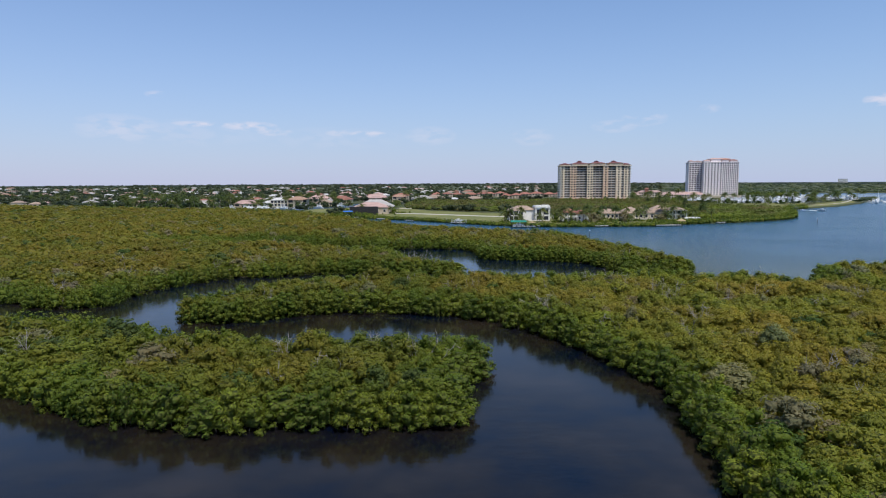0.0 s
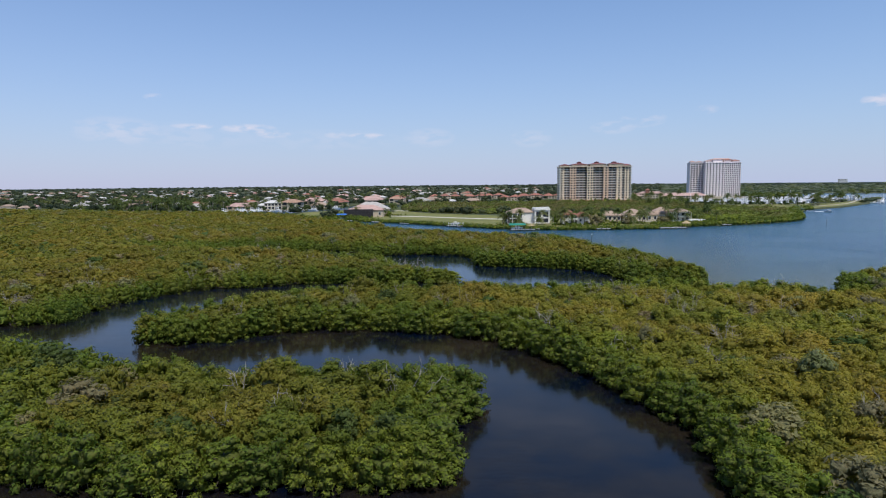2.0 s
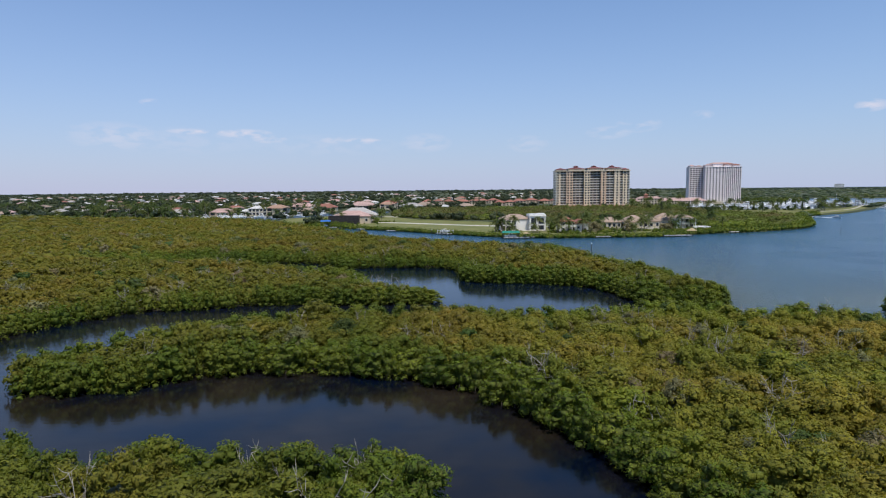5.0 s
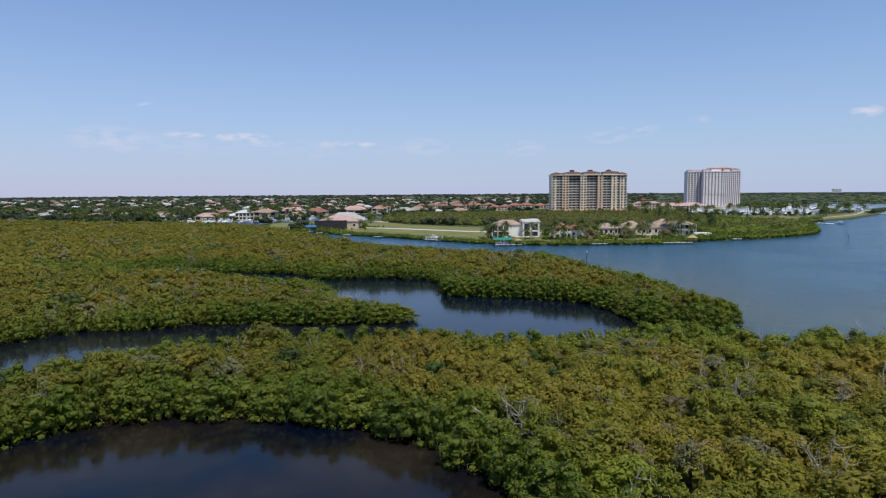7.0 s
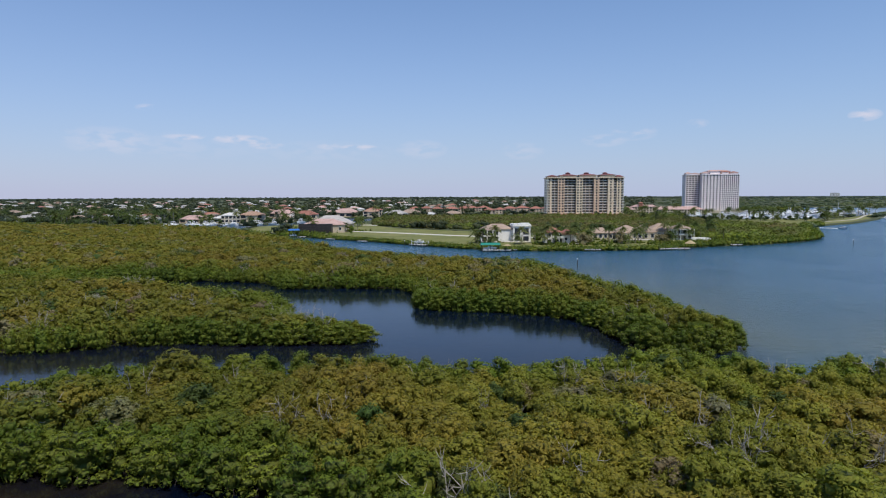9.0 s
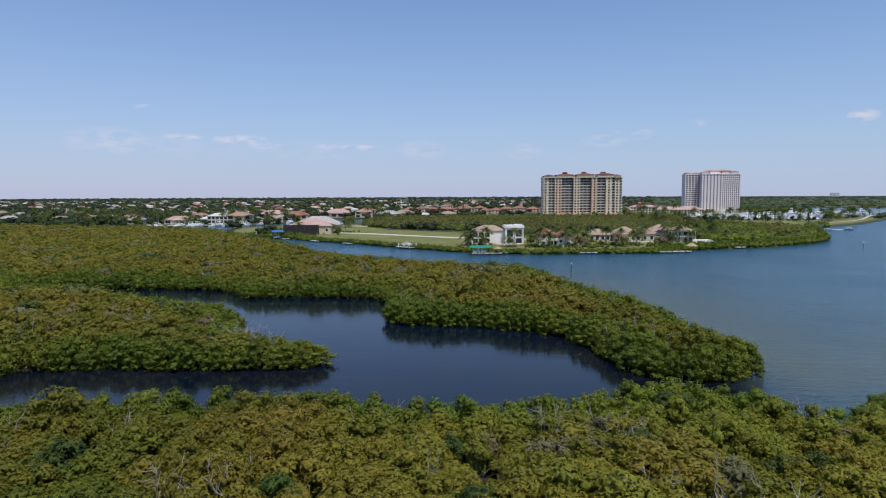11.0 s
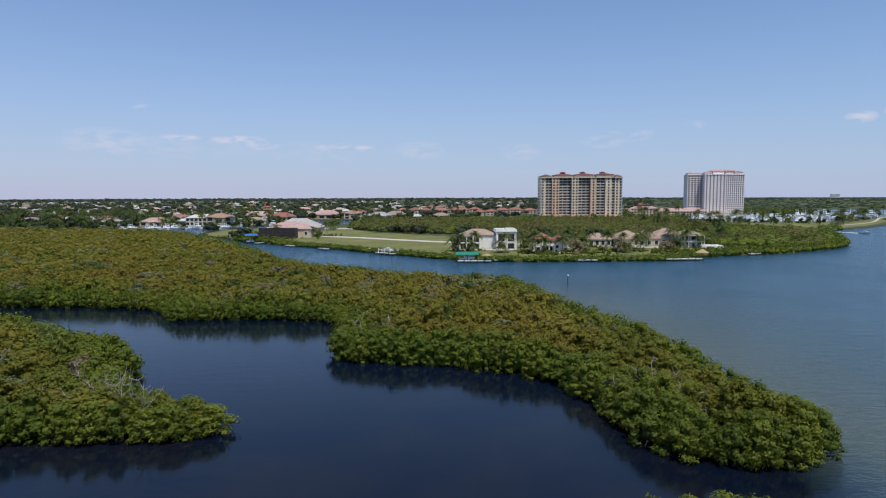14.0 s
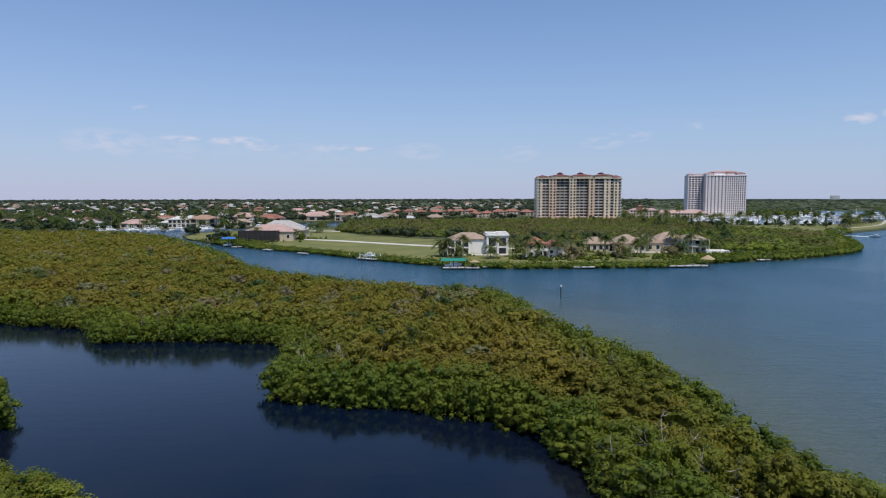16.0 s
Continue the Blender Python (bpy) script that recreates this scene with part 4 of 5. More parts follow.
def dead_tree_data(seed):
    """Bare grey branches that fork upwards into thin twig ends."""
    g, b = np.random.default_rng(seed), Build()
    for k in range(int(g.integers(5, 8))):
        a, lean = g.uniform(0, 6.3), g.uniform(0.2, 0.7)
        p = Vector((g.uniform(-0.5, 0.5), g.uniform(-0.5, 0.5), 0.2))
        path, rad = [p.copy()], [0.075]
        d = Vector((math.cos(a) * lean, math.sin(a) * lean, 1)).normalized()
        for j in range(5):
            p = p + d * g.uniform(0.95, 1.3)
            d = (d + Vector(g.normal(size=3) * 0.25)).normalized()
            path.append(p.copy())
            rad.append(0.075 * (1 - (j + 1) / 6.5))
            if j >= 2:
                for _ in range(3):
                    e = (d + Vector(g.normal(size=3) * 0.8)).normalized()
                    q = p + e * g.uniform(0.4, 0.8)
                    b.tube([p, q, q + (e + Vector((0, 0, 0.5))).normalized() * g.uniform(0.3, 0.7)], [0.03, 0.024, 0.01], 3)
        b.tube(path, rad, 4)
    return b.data("dead_tree", M_DEAD)


DEAD = [dead_tree_data(s) for s in range(7)]
dead_at = [(24.8, 133), (33, 136.5), (21.4, 131), (49, 117), (50, 150), (44, 164), (27, 155), (-10, 100), (-3, 93), (-24, 96), (-16, 88), (62, 140), (70, 141), (9, 158), (62, 245), (30, 262), (66, 205), (-4, 208), (-20, 283), (-14, 214)]
g_ = np.random.default_rng(3)
while len(dead_at) < 95:
    p = np.array([[g_.uniform(-110, 120), g_.uniform(60, 330)]])
    for poly in (ISLET, NECK, MARSH):
        if inside(p, poly)[0] and shore_distance(p, poly)[0] > 4:
            dead_at.append(tuple(p[0]))
for i, (x, y) in enumerate(dead_at):
    ob = new("dead_mangrove", DEAD[i % 7])
    s = g_.uniform(0.95, 1.2) * min(1.0, swell(x, y) + 0.1)
    ob.matrix_basis = Matrix.LocRotScale((x, y, 0.0), Euler((0, 0, g_.uniform(0, 6.3))), (s, s, s * g_.uniform(0.9, 1.08)))
    tagged(ob, "bare bleached grey mangrove branches above the canopy", "dead tree", "dead mangroves in the canopy")


def palm(seed, tall, name="palm_tree"):
    """A palm: a slightly bent ringed trunk, and arching fronds with leaflets."""
    g = np.random.default_rng(seed)
    root = thing(name, "palm with a slim grey trunk and arching green fronds", "palm tree", "palms round the gardens")
    bx, by = g.uniform(-0.5, 0.5, 2)
    part("trunk", Build().tube([(0, 0, 0), (bx * 0.3, by * 0.3, tall * 0.4), (bx, by, tall)], [0.22, 0.16, 0.13], 7).data("trunk", M_PALMBARK), root)
    b = Build()
    for i in range(28):
        a, up = 2.4 * i + g.uniform(-0.2, 0.2), g.uniform(-0.65, 1.35)
        L = g.uniform(3.0, 3.9) * (1.2 if tall < 8 else 1.0)
        spine = []
        for k in range(6):
            t = k / 5
            r = L * t * (0.92 - 0.12 * up)
            spine.append(Vector((bx + math.cos(a) * r, by + math.sin(a) * r, tall + L * (0.9 * up * t - (0.42 + 0.32 * up) * t * t))))
        side = Vector((-math.sin(a), math.cos(a), 0))
        for k in range(5):
            p, q = spine[k], spine[k + 1]
            w = 0.72 * math.sin(math.pi * (k + 0.9) / 6)
            for sgn in (1, -1):
                for m_ in (0.1, 0.6):
                    c0, c1 = p.lerp(q, m_), p.lerp(q, m_ + 0.34)
                    tip = side * sgn * w + (q - p) * 0.5 + Vector((0, 0, -0.10 - 0.2 * g.uniform()))
                    b.add([c0, c1, c1 + tip, c0 + tip * 0.92], [(0, 1, 2, 3)])
    part("crown", b.data("crown", M_PALM), root)
    return root


PALMS = [palm(s, h) for s, h in ((1, 4.2), (2, 6.0), (3, 8.0), (4, 10.0))]
PALM_AT = [(44, 449), (47, 447), (48, 443), (53, 440), (55, 445), (67, 438), (70, 441), (78, 446), (81, 433), (86, 447), (98, 440), (108, 441), (116, 458), (133, 455), (143, 458), (84, 436), (88, 436), (82, 440), (96, 452), (102, 448), (104, 462), (112, 452), (122, 446), (126, 462), (136, 442), (140, 450), (150, 470), (163, 470), (169, 462), (176, 462), (186, 470),
           (190, 488), (100, 474), (110, 480), (92, 470), (-40, 575), (-70, 552), (-94, 566), (-48, 560), (200, 470), (64, 470), (78, 466), (158, 446), (130, 436), (232, 560), (206, 500)]
g_ = np.random.default_rng(5)
for k in range(230):
    if k % 2:
        PALM_AT.append((g_.uniform(-420, -100), g_.uniform(672, 800)))
        continue
    D_ = 640 * math.exp(g_.uniform(0, 0.6))
    x = g_.uniform(-0.80, -0.02) * D_
    PALM_AT.append((x, D_))
for k in range(70):
    PALM_AT.append((g_.uniform(240, 420), g_.uniform(700, 930)))
for k in range(24):
    t = g_.uniform(0, 1)
    PALM_AT.append((400 + 190 * t, 700 + 190 * t + g_.uniform(-8, 8)))
P_ = np.array(PALM_AT, float)
ok = inside(P_, MAINLAND)
first = [True] * 4
for i, (x, y) in enumerate(PALM_AT):
    if not ok[i]:
        continue
    k, s = int(g_.integers(4)) if y > 500 else int(g_.integers(3)), g_.uniform(0.95, 1.3) * (1.2 if y > 600 else 1.0)
    m = Matrix.LocRotScale((x, y, 1.1), Euler((0, 0, g_.uniform(0, 6.3))), (s, s, s))
    if first[k]:
        PALMS[k].matrix_basis, first[k] = m, False
    else:
        c = copy_thing(PALMS[k], m)
        c.matrix_basis = m


def garden_tree(x, y, tall, wide, mat, k, label):
    """A broad garden tree: a tapered trunk with limbs under a leafy crown."""
    root = thing("garden_tree", label, "tree", "garden trees")
    b = Build().tube([(0, 0, 0), (0.1, 0.05, tall * 0.35), (0, 0.1, tall * 0.75)], [0.28, 0.22, 0.08], 7)
    for i in range(6):
        a = 1.05 * i
        b.tube([(0.08, 0.05, tall * 0.3), (0.5 * wide * math.cos(a), 0.5 * wide * math.sin(a), tall * 0.55), (0.8 * wide * math.cos(a), 0.8 * wide * math.sin(a), tall * 0.75)], [0.14, 0.09, 0.03], 5)
    part("trunk", b.data("trunk", M_BARK), root)
    v, q, t, n = NEAR_DOME[k]
    fit = (np.array(v) - (0, 0, 4.2)) * (wide / 1.9, wide / 1.9, tall * 0.3) + (0, 0, tall * 0.72)
    part("crown", template_data("crown", (fit, q, t, n), mat), root)
    root.matrix_basis = pose(x, y, 1.1)


M_SPARSE = leaf_by_tree("thin_brown_leaf", ((0.0, (0.2, 0.17, 0.09)), (1.0, (0.26, 0.23, 0.13))))
for k, (x, y, tall, wide) in enumerate(((103, 432, 6.5, 3.4), (106, 436, 5.5, 3.0), (127, 440, 7.0, 3.2), (152, 444, 5.0, 3.4), (156, 448, 5.0, 3.0))):
    garden_tree(x, y, tall, wide, M_SPARSE, k, "thinly leaved brownish garden tree by the shore")
for k, (x, y, tall, wide) in enumerate(((97, 462, 8, 3.6), (114, 470, 7, 3.2), (84, 468, 7, 3.0), (182, 476, 8, 3.6), (-44, 563, 5, 2.4), (-82, 548, 5, 2.2))):
    garden_tree(x, y, tall, wide, M_FRINGE, k, "round green garden tree beside a house")


def pine(x, y, tall, seed):
    """A tall narrow dark pine with uneven tiers."""
    g = np.random.default_rng(seed)
    root = thing("pine_tree", "tall dark feathery pine above the scrub", "pine tree", "tall pines")
    part("trunk", Build().tube([(0, 0, 0), (0.1, 0, tall * 0.5), (0, 0.1, tall * 0.95)], [0.3, 0.2, 0.05], 7).data("trunk", M_BARK), root)
    lobes = []
    for i in range(22):
        z = tall * (0.22 + 0.76 * i / 22)
        r = (1 - (i / 24) ** 1.7) * tall * 0.17 * g.uniform(0.35, 1.25)
        a = 2.4 * i
        lobes.append((r * math.cos(a), r * math.sin(a), z, 0.45 + 0.055 * tall * (1 - i / 26) * g.uniform(0.7, 1.1)))
    part("crown", template_data("crown", crown(seed + 90, lobes, 520, 0.34, core=0.55, down=-0.8, fine=1), M_PINE), root)
    root.matrix_basis = pose(x, y, 1.1)


M_PINE = leaf_by_tree("pine_needle", ((0.0, (0.055, 0.085, 0.03)), (1.0, (0.075, 0.105, 0.04))))
for k, (x, y, tall) in enumerate(((209, 547, 14), (214, 522, 12), (216, 528, 10), (381, 690, 10), (340, 690, 11), (236, 690, 12), (250, 610, 9), (268, 700, 12), (70, 1010, 14), (62, 1015, 12), (-150, 1010, 15))):
    pine(x, y, tall, k)


# ---- buildings ----
_b = Build()
_b.box(-0.5, 0.5, -0.03, 0.03, -0.5, 0.5)
PANE = _b.data("pane", M_GLASS)
_b = Build()
for q in ((-0.56, -0.46, -0.58, 0.58), (0.46, 0.56, -0.58, 0.58), (-0.46, 0.46, -0.58, -0.48), (-0.46, 0.46, 0.48, 0.58)):
    _b.box(q[0], q[1], -0.07, 0.03, q[2], q[3])
FRAME = _b.data("window", M_WHITE)
_b = Build().box(-0.5, 0.5, -0.05, 0.05, 0.0, 1.0)
# matt dark pane: the shade of a balcony recess put into its colour
LOGGIA_SHADE = Build().box(-0.5, 0.5, -0.03, 0.03, -0.5, 0.5).data("window", M_SCREEN_SHADE)
DOOR = _b.data("door", surface("dark_door", (0.08, 0.05, 0.035), (0.14, 0.09, 0.06), 2.0, 0.5, 0.004))


def add_window(root, x, y, z, w, h, turn=0.0, framed=True):
    """A window on a wall: a frame with a pane in it."""
    m = Matrix.LocRotScale((x, y, z), Euler((0, 0, radians(turn))), (w, 1, h))
    if framed:
        win = part("window", FRAME, root, m)
        part("pane", PANE, win)
    else:
        part("window", PANE, root, m)


def house(name, label, blocks, wall, roof, framed=True, win=(1.5, 1.5), gap=3.2, door=True, group=""):
    """A house of hipped blocks (x0, x1, y0, y1, height, rise, storeys); its front looks to -y."""
    root = thing(name, label, "house", group)
    for bi, (x0, x1, y0, y1, h, rise, storeys) in enumerate(blocks):
        b = Build().box(x0, x1, y0, y1, -0.1, h)
        b.box(x0 - 0.08, x1 + 0.08, y0 - 0.08, y1 + 0.08, -0.1, 0.35)
        part("wall", b.data("wall", wall), root)
        if rise:
            part("roof", Build().hip(x0, x1, y0, y1, h, rise).data("roof", roof), root)
        else:
            part("roof", Build().box(x0 - 0.3, x1 + 0.3, y0 - 0.3, y1 + 0.3, h, h + 0.7, 0.2).data("roof", wall), root)
        n = max(1, int((x1 - x0 - 0.8) // gap))
        for s in range(storeys):
            z = (s + 0.52) * h / storeys
            for k in range(n):
                x = x0 + (k + 0.5) * (x1 - x0) / n
                if door and bi == 0 and s == 0 and k == n // 2:
                    part("door", DOOR, root, Matrix.LocRotScale((x, y0 - 0.03, 0), None, (1.3, 1, 2.2)))
                    continue
                add_window(root, x, y0 - 0.02, z, win[0], win[1], 0, framed)
            if framed:
                for k in range(max(1, int((y1 - y0) // 5))):
                    y = y0 + (k + 0.5) * (y1 - y0) / max(1, int((y1 - y0) // 5))
                    add_window(root, x0 - 0.02, y, z, win[0], win[1], -90, framed)
    return root


def place(ob, x, y, turn=0.0, z=1.15):
    ob.matrix_basis = pose(x, y, z, 0, 0, turn)
    return ob


# the white mansion: a tan-roofed wing with loggias, a plain white middle and a parapeted block with tall openings
mansion = place(house("mansion", "white two-storey waterfront mansion with tan tiled roofs and loggias",
                      [(-14, 4.4, -3, 9, 7.3, 2.9, 1), (-15, -4.5, -5, 5, 6.9, 2.1, 1)], M_WHITE, R_TAN, win=(0.1, 0.1), gap=30, door=False), 63, 462)
part("wall", Build().box(4, 14.3, -6, 7, -0.1, 9.2).data("wall", M_WHITE), mansion)
b = Build().box(3.4, 14.9, -6.6, 7.6, 9.2, 9.7).box(3.8, 14.5, -6.2, 7.2, 9.7, 10.5).box(4.4, 7, -5.6, -3, 10.5, 11.0).box(8.6, 13.8, -5.6, 0, 10.5, 11.1)
part("parapet", b.data("parapet", M_WHITE), mansion)
for x in (6.6, 11.6):
    add_window(mansion, x, -6.02, 6.2, 3.7, 4.0)
    add_window(mansion, x, -6.02, 1.9, 3.7, 2.9)
# dark framed panes stand in for the shaded depth of the loggia
for x in (-13.2, -9.8, -6.4):
    add_window(mansion, x, -5.02, 5.2, 3.0, 2.8)
    add_window(mansion, x, -5.02, 1.7, 3.0, 2.8)
b = Build()
for x in (-15, -11.5, -8.1, -4.7):
    b.tube([(x, -5.7, 0), (x, -5.7, 6.9)], [0.28, 0.24], 8)
b.box(-15.3, -4.3, -6.0, -5.0, 3.35, 3.75)
part("loggia", b.data("loggia", M_WHITE), mansion)
b = Build()
for x in (-2.2, 0.2, 2.6):
    b.box(x - 1.05, x + 1.05, -3.07, -3.0, 0.4, 6.6)
part("shutter", b.data("shutter", M_WHITE), mansion, label="tall closed white shutters")
for x in (4.2, 9.1, 14.1):
    part("pilaster", Build().box(x - 0.35, x + 0.35, -6.3, -6.0, 0, 9.2).data("pilaster", M_WHITE), mansion)
part("terrace", Build().box(-15, 14, -10.5, -5.0, -0.1, 0.25, 0.04).data("terrace", M_PAVE), mansion)

# house with a terracotta roof and a white balconied front
villa = place(house("villa", "white villa with terracotta tiled roofs and a front balcony", [(0.5, 9, -3, 8, 5.2, 3.0, 1), (-9, 1, -1, 9, 6.2, 3.0, 2)], M_WHITE, R_TERRA), 93, 444)
b = Build().box(-4.5, 1.5, -4.5, -1, 3.1, 3.5)
for x in (-4.3, -1.6, 1.2):
    b.box(x - 0.22, x + 0.22, -4.45, -4.0, 0, 3.1)
b.box(-4.5, 1.5, -4.5, -4.38, 3.5, 4.4)
part("balcony", b.data("balcony", M_WHITE), villa)
add_window(villa, -1.5, -1.03, 5.0, 4.4, 2.0)
add_window(villa, -1.5, -1.03, 1.6, 4.6, 2.3)
part("terrace", Build().box(-8, 12, -9, -3, -0.1, 0.22, 0.04).data("terrace", M_PAVE), villa)

# long low house under tan hips
ranch = place(house("waterfront_house", "long low waterfront house with linked tan hipped roofs",
                    [(-7, 9, -2, 12, 4.2, 4.2, 1), (-24, -8, 2, 13, 3.8, 3.2, 1), (6, 18, 0, 13, 4.2, 4.6, 1), (15, 33, 1, 15, 4.8, 4.6, 1)], M_CREAM, R_TAN, win=(1.9, 2.3), gap=2.9), 140, 471)
part("terrace", Build().box(-10, 22, -9, -2, -0.1, 0.22, 0.04).data("terrace", M_PAVE), ranch)
part("lanai", Build().box(18, 30, -1.5, 3.2, 2.7, 3.1).box(18, 18.4, -1.5, -1.1, 0, 2.7).box(29.6, 30, -1.5, -1.1, 0, 2.7).box(24, 24.4, -1.5, -1.1, 0, 2.7).data("lanai", M_CREAM), ranch)

modern = place(house("balcony_house", "white two-storey house with deep balconies under a tan roof", [(-6, 6.5, 0, 10, 6.6, 2.3, 2)], M_WHITE, R_TAN, win=(2.2, 2.0), gap=2.7), 172, 465)
b = Build().box(-6.2, 6.8, -3, 0, 3.1, 3.5).box(-6.2, 6.8, -3, 0, 6.3, 6.6)
for x in (-6.0, -1.9, 2.3, 6.5):
    b.box(x - 0.2, x + 0.2, -2.95, -2.55, 0, 6.3)
part("balcony", b.data("balcony", M_WHITE), modern)
b = Build().box(-6.2, 6.8, -3, -2.92, 4.3, 4.42)
for k in range(34):
    b.box(-6.15 + k * 0.39, -6.09 + k * 0.39, -2.99, -2.93, 3.5, 4.3)
part("railing", b.data("railing", M_METAL), modern)
part("pool_deck", Build().box(4, 16, -5, 3, -0.1, 1.3, 0.05).data("pool_deck", M_WHITE), modern)

# big-roofed house with a dark screened enclosure
hip = place(house("screened_house", "large house with faded mauve and grey hipped roofs beside a lawn",
                  [(-13, 14, 16, 34, 4.8, 5.4, 1), (-14, 12, -2, 14, 5.0, 3.6, 1)], M_TAN, R_GREY, win=(1.6, 2.0), gap=4.5), -62, 556)
for ob in [o for o in hip.children if o.name.startswith("roof")][1:]:
    ob.data.materials[0] = R_MAUVE
cage = Build()
for x in np.linspace(-15, 5, 9):
    cage.box(x - 0.06, x + 0.06, -9.06, -8.94, 0, 6.0)
for z in (2.0, 4.0, 5.9):
    cage.box(-15, 5, -9.06, -8.94, z, z + 0.12)
part("screen_frame", cage.data("screen_frame", M_DARKPILE), hip)
part("screen", Build().box(-14.95, 4.95, -8.93, -2.05, 0.0, 5.85).data("screen", M_SCREEN_SHADE), hip, label="dark insect screen over a pool")
hip.scale = (1.2, 1.15, 1.15)

# houses of the canal row and of the town
KINDS = []
for k, (w, d, h, storeys, rise, wall, roof, words) in enumerate((
        (22, 14, 3.6, 1, 3.4, M_CREAM, R_TAN, "low cream house with a tan hipped roof"),
        (24, 15, 3.8, 1, 3.2, M_WHITE, R_GREY, "low white house with a grey hipped roof"),
        (20, 14, 6.8, 2, 2.8, M_CREAM, R_BROWN, "two-storey cream house with a brown hipped roof"),
        (23, 15, 3.8, 1, 3.4, M_CREAM, R_TERRA, "low cream house with a terracotta hipped roof"),
        (22, 15, 3.8, 1, 2.9, M_WHITE, R_WHITE, "low house with a white tiled roof"),
        (20, 14, 6.6, 2, 2.8, M_CREAM, R_TERRA, "two-storey house with a terracotta hipped roof"),
        (26, 15, 4.0, 1, 3.6, M_TAN, R_MAUVE, "broad house with a faded pinkish hipped roof"))):
    # oversized dark panes also stand in for the shade of deep porches
    KINDS.append(house("house", words, [(-w / 2, w / 2, -d / 2, d / 2, h, rise, storeys), (-w * 0.2, w * 0.28, -d / 2 - 4, -d / 2 + 1, h * 0.92, rise * 0.55, 1)], wall, roof,
                       framed=False, win=(4.4, 2.5), gap=5.6, door=False, group="houses of the town"))
used = [False] * len(KINDS)


def put_house(k, x, y, turn, s=1.0):
    m = Matrix.LocRotScale((x, y, 1.12), Euler((0, 0, radians(turn))), (s, s, s))
    if not used[k]:
        KINDS[k].matrix_basis, used[k] = m, True
    else:
        copy_thing(KINDS[k], m).matrix_basis = m


for k, x, y, turn, s in ((6, -224, 727, 8, 1.0), (2, -167, 735, 5, 1.15), (0, -141, 758, 10, 0.95), (5, -283, 756, 6, 0.9), (1, -280, 748, 12, 0.95), (4, -204, 752, 0, 0.9),
                         (3, -133, 836, 4, 1.25), (6, -93, 893, 0, 1.3), (2, -59, 880, 0, 1.0), (1, -28, 870, 8, 1.2), (0, -10, 905, 0, 1.2), (4, 15, 890, 0, 0.75), (0, 45, 900, 5, 0.9),
                         (6, -170, 880, 0, 1.2), (5, -60, 930, 0, 1.1), (0, -230, 800, 0, 1.0), (4, -320, 800, 10, 1.0), (3, -250, 850, 0, 1.0), (0, -360, 760, 15, 1.0)):
    put_house(k, x, y, turn, s)
canal_house = place(house("canal_house", "two-storey white house with dark glazing and a pale roof", [(-13, 5, 0, 12, 4.2, 3.0, 1), (-6, 13, -3, 10, 7.2, 2.8, 2)], M_CREAM, R_WHITE, win=(2.9, 2.6), gap=3.2, door=False), -191, 729, 6)

g_ = np.random.default_rng(11)
spots = []
while len(spots) < 290:
    D_ = 745 * math.exp(g_.uniform(0, 1.25))
    q = g_.uniform(-0.84, 0.16)
    x, y = q * D_, D_
    if (-60 < x < 260 and y < 1250) or x > 0.1 * D_ + 40 and y < 1300:
        continue
    if any((x - a) ** 2 + (y - c) ** 2 < 27 ** 2 for a, c in spots) or not inside(np.array([[x, y]]), MAINLAND)[0]:
        continue
    spots.append((x, y))
for x, y in spots:
    put_house((0, 0, 1, 2, 1, 4, 4, 4, 5, 6, 1)[int(g_.integers(11))], x, y, g_.choice((0, 90, 0, 180)) + g_.uniform(-12, 12), g_.uniform(0.62, 0.9))


def terrace_row(x, y, w, turn, label):
    """A long three-storey apartment block under linked terracotta hips."""
    n = max(2, int(w // 16))
    blocks = []
    for k in range(n):
        x0 = -w / 2 + k * w / n
        blocks.append((x0, x0 + w / n, -7 - (k % 2) * 2, 7, 4.8 + (k % 2) * 0.8, 3.4, 2))
    return place(house("apartment_row", label, blocks, M_TAN, R_TERRA, framed=False, win=(2.2, 1.4), gap=4.0, door=False, group="terracotta apartment rows"), x, y, turn)


for x, y, w, turn in ((8, 1085, 52, 3), (58, 1070, 44, -4), (107, 985, 30, 0), (150, 1080, 40, 5), (188, 1065, 36, -5), (92, 1110, 36, 0)):
    terrace_row(x, y, w, turn, "long apartment row with terracotta tiled hipped roofs")


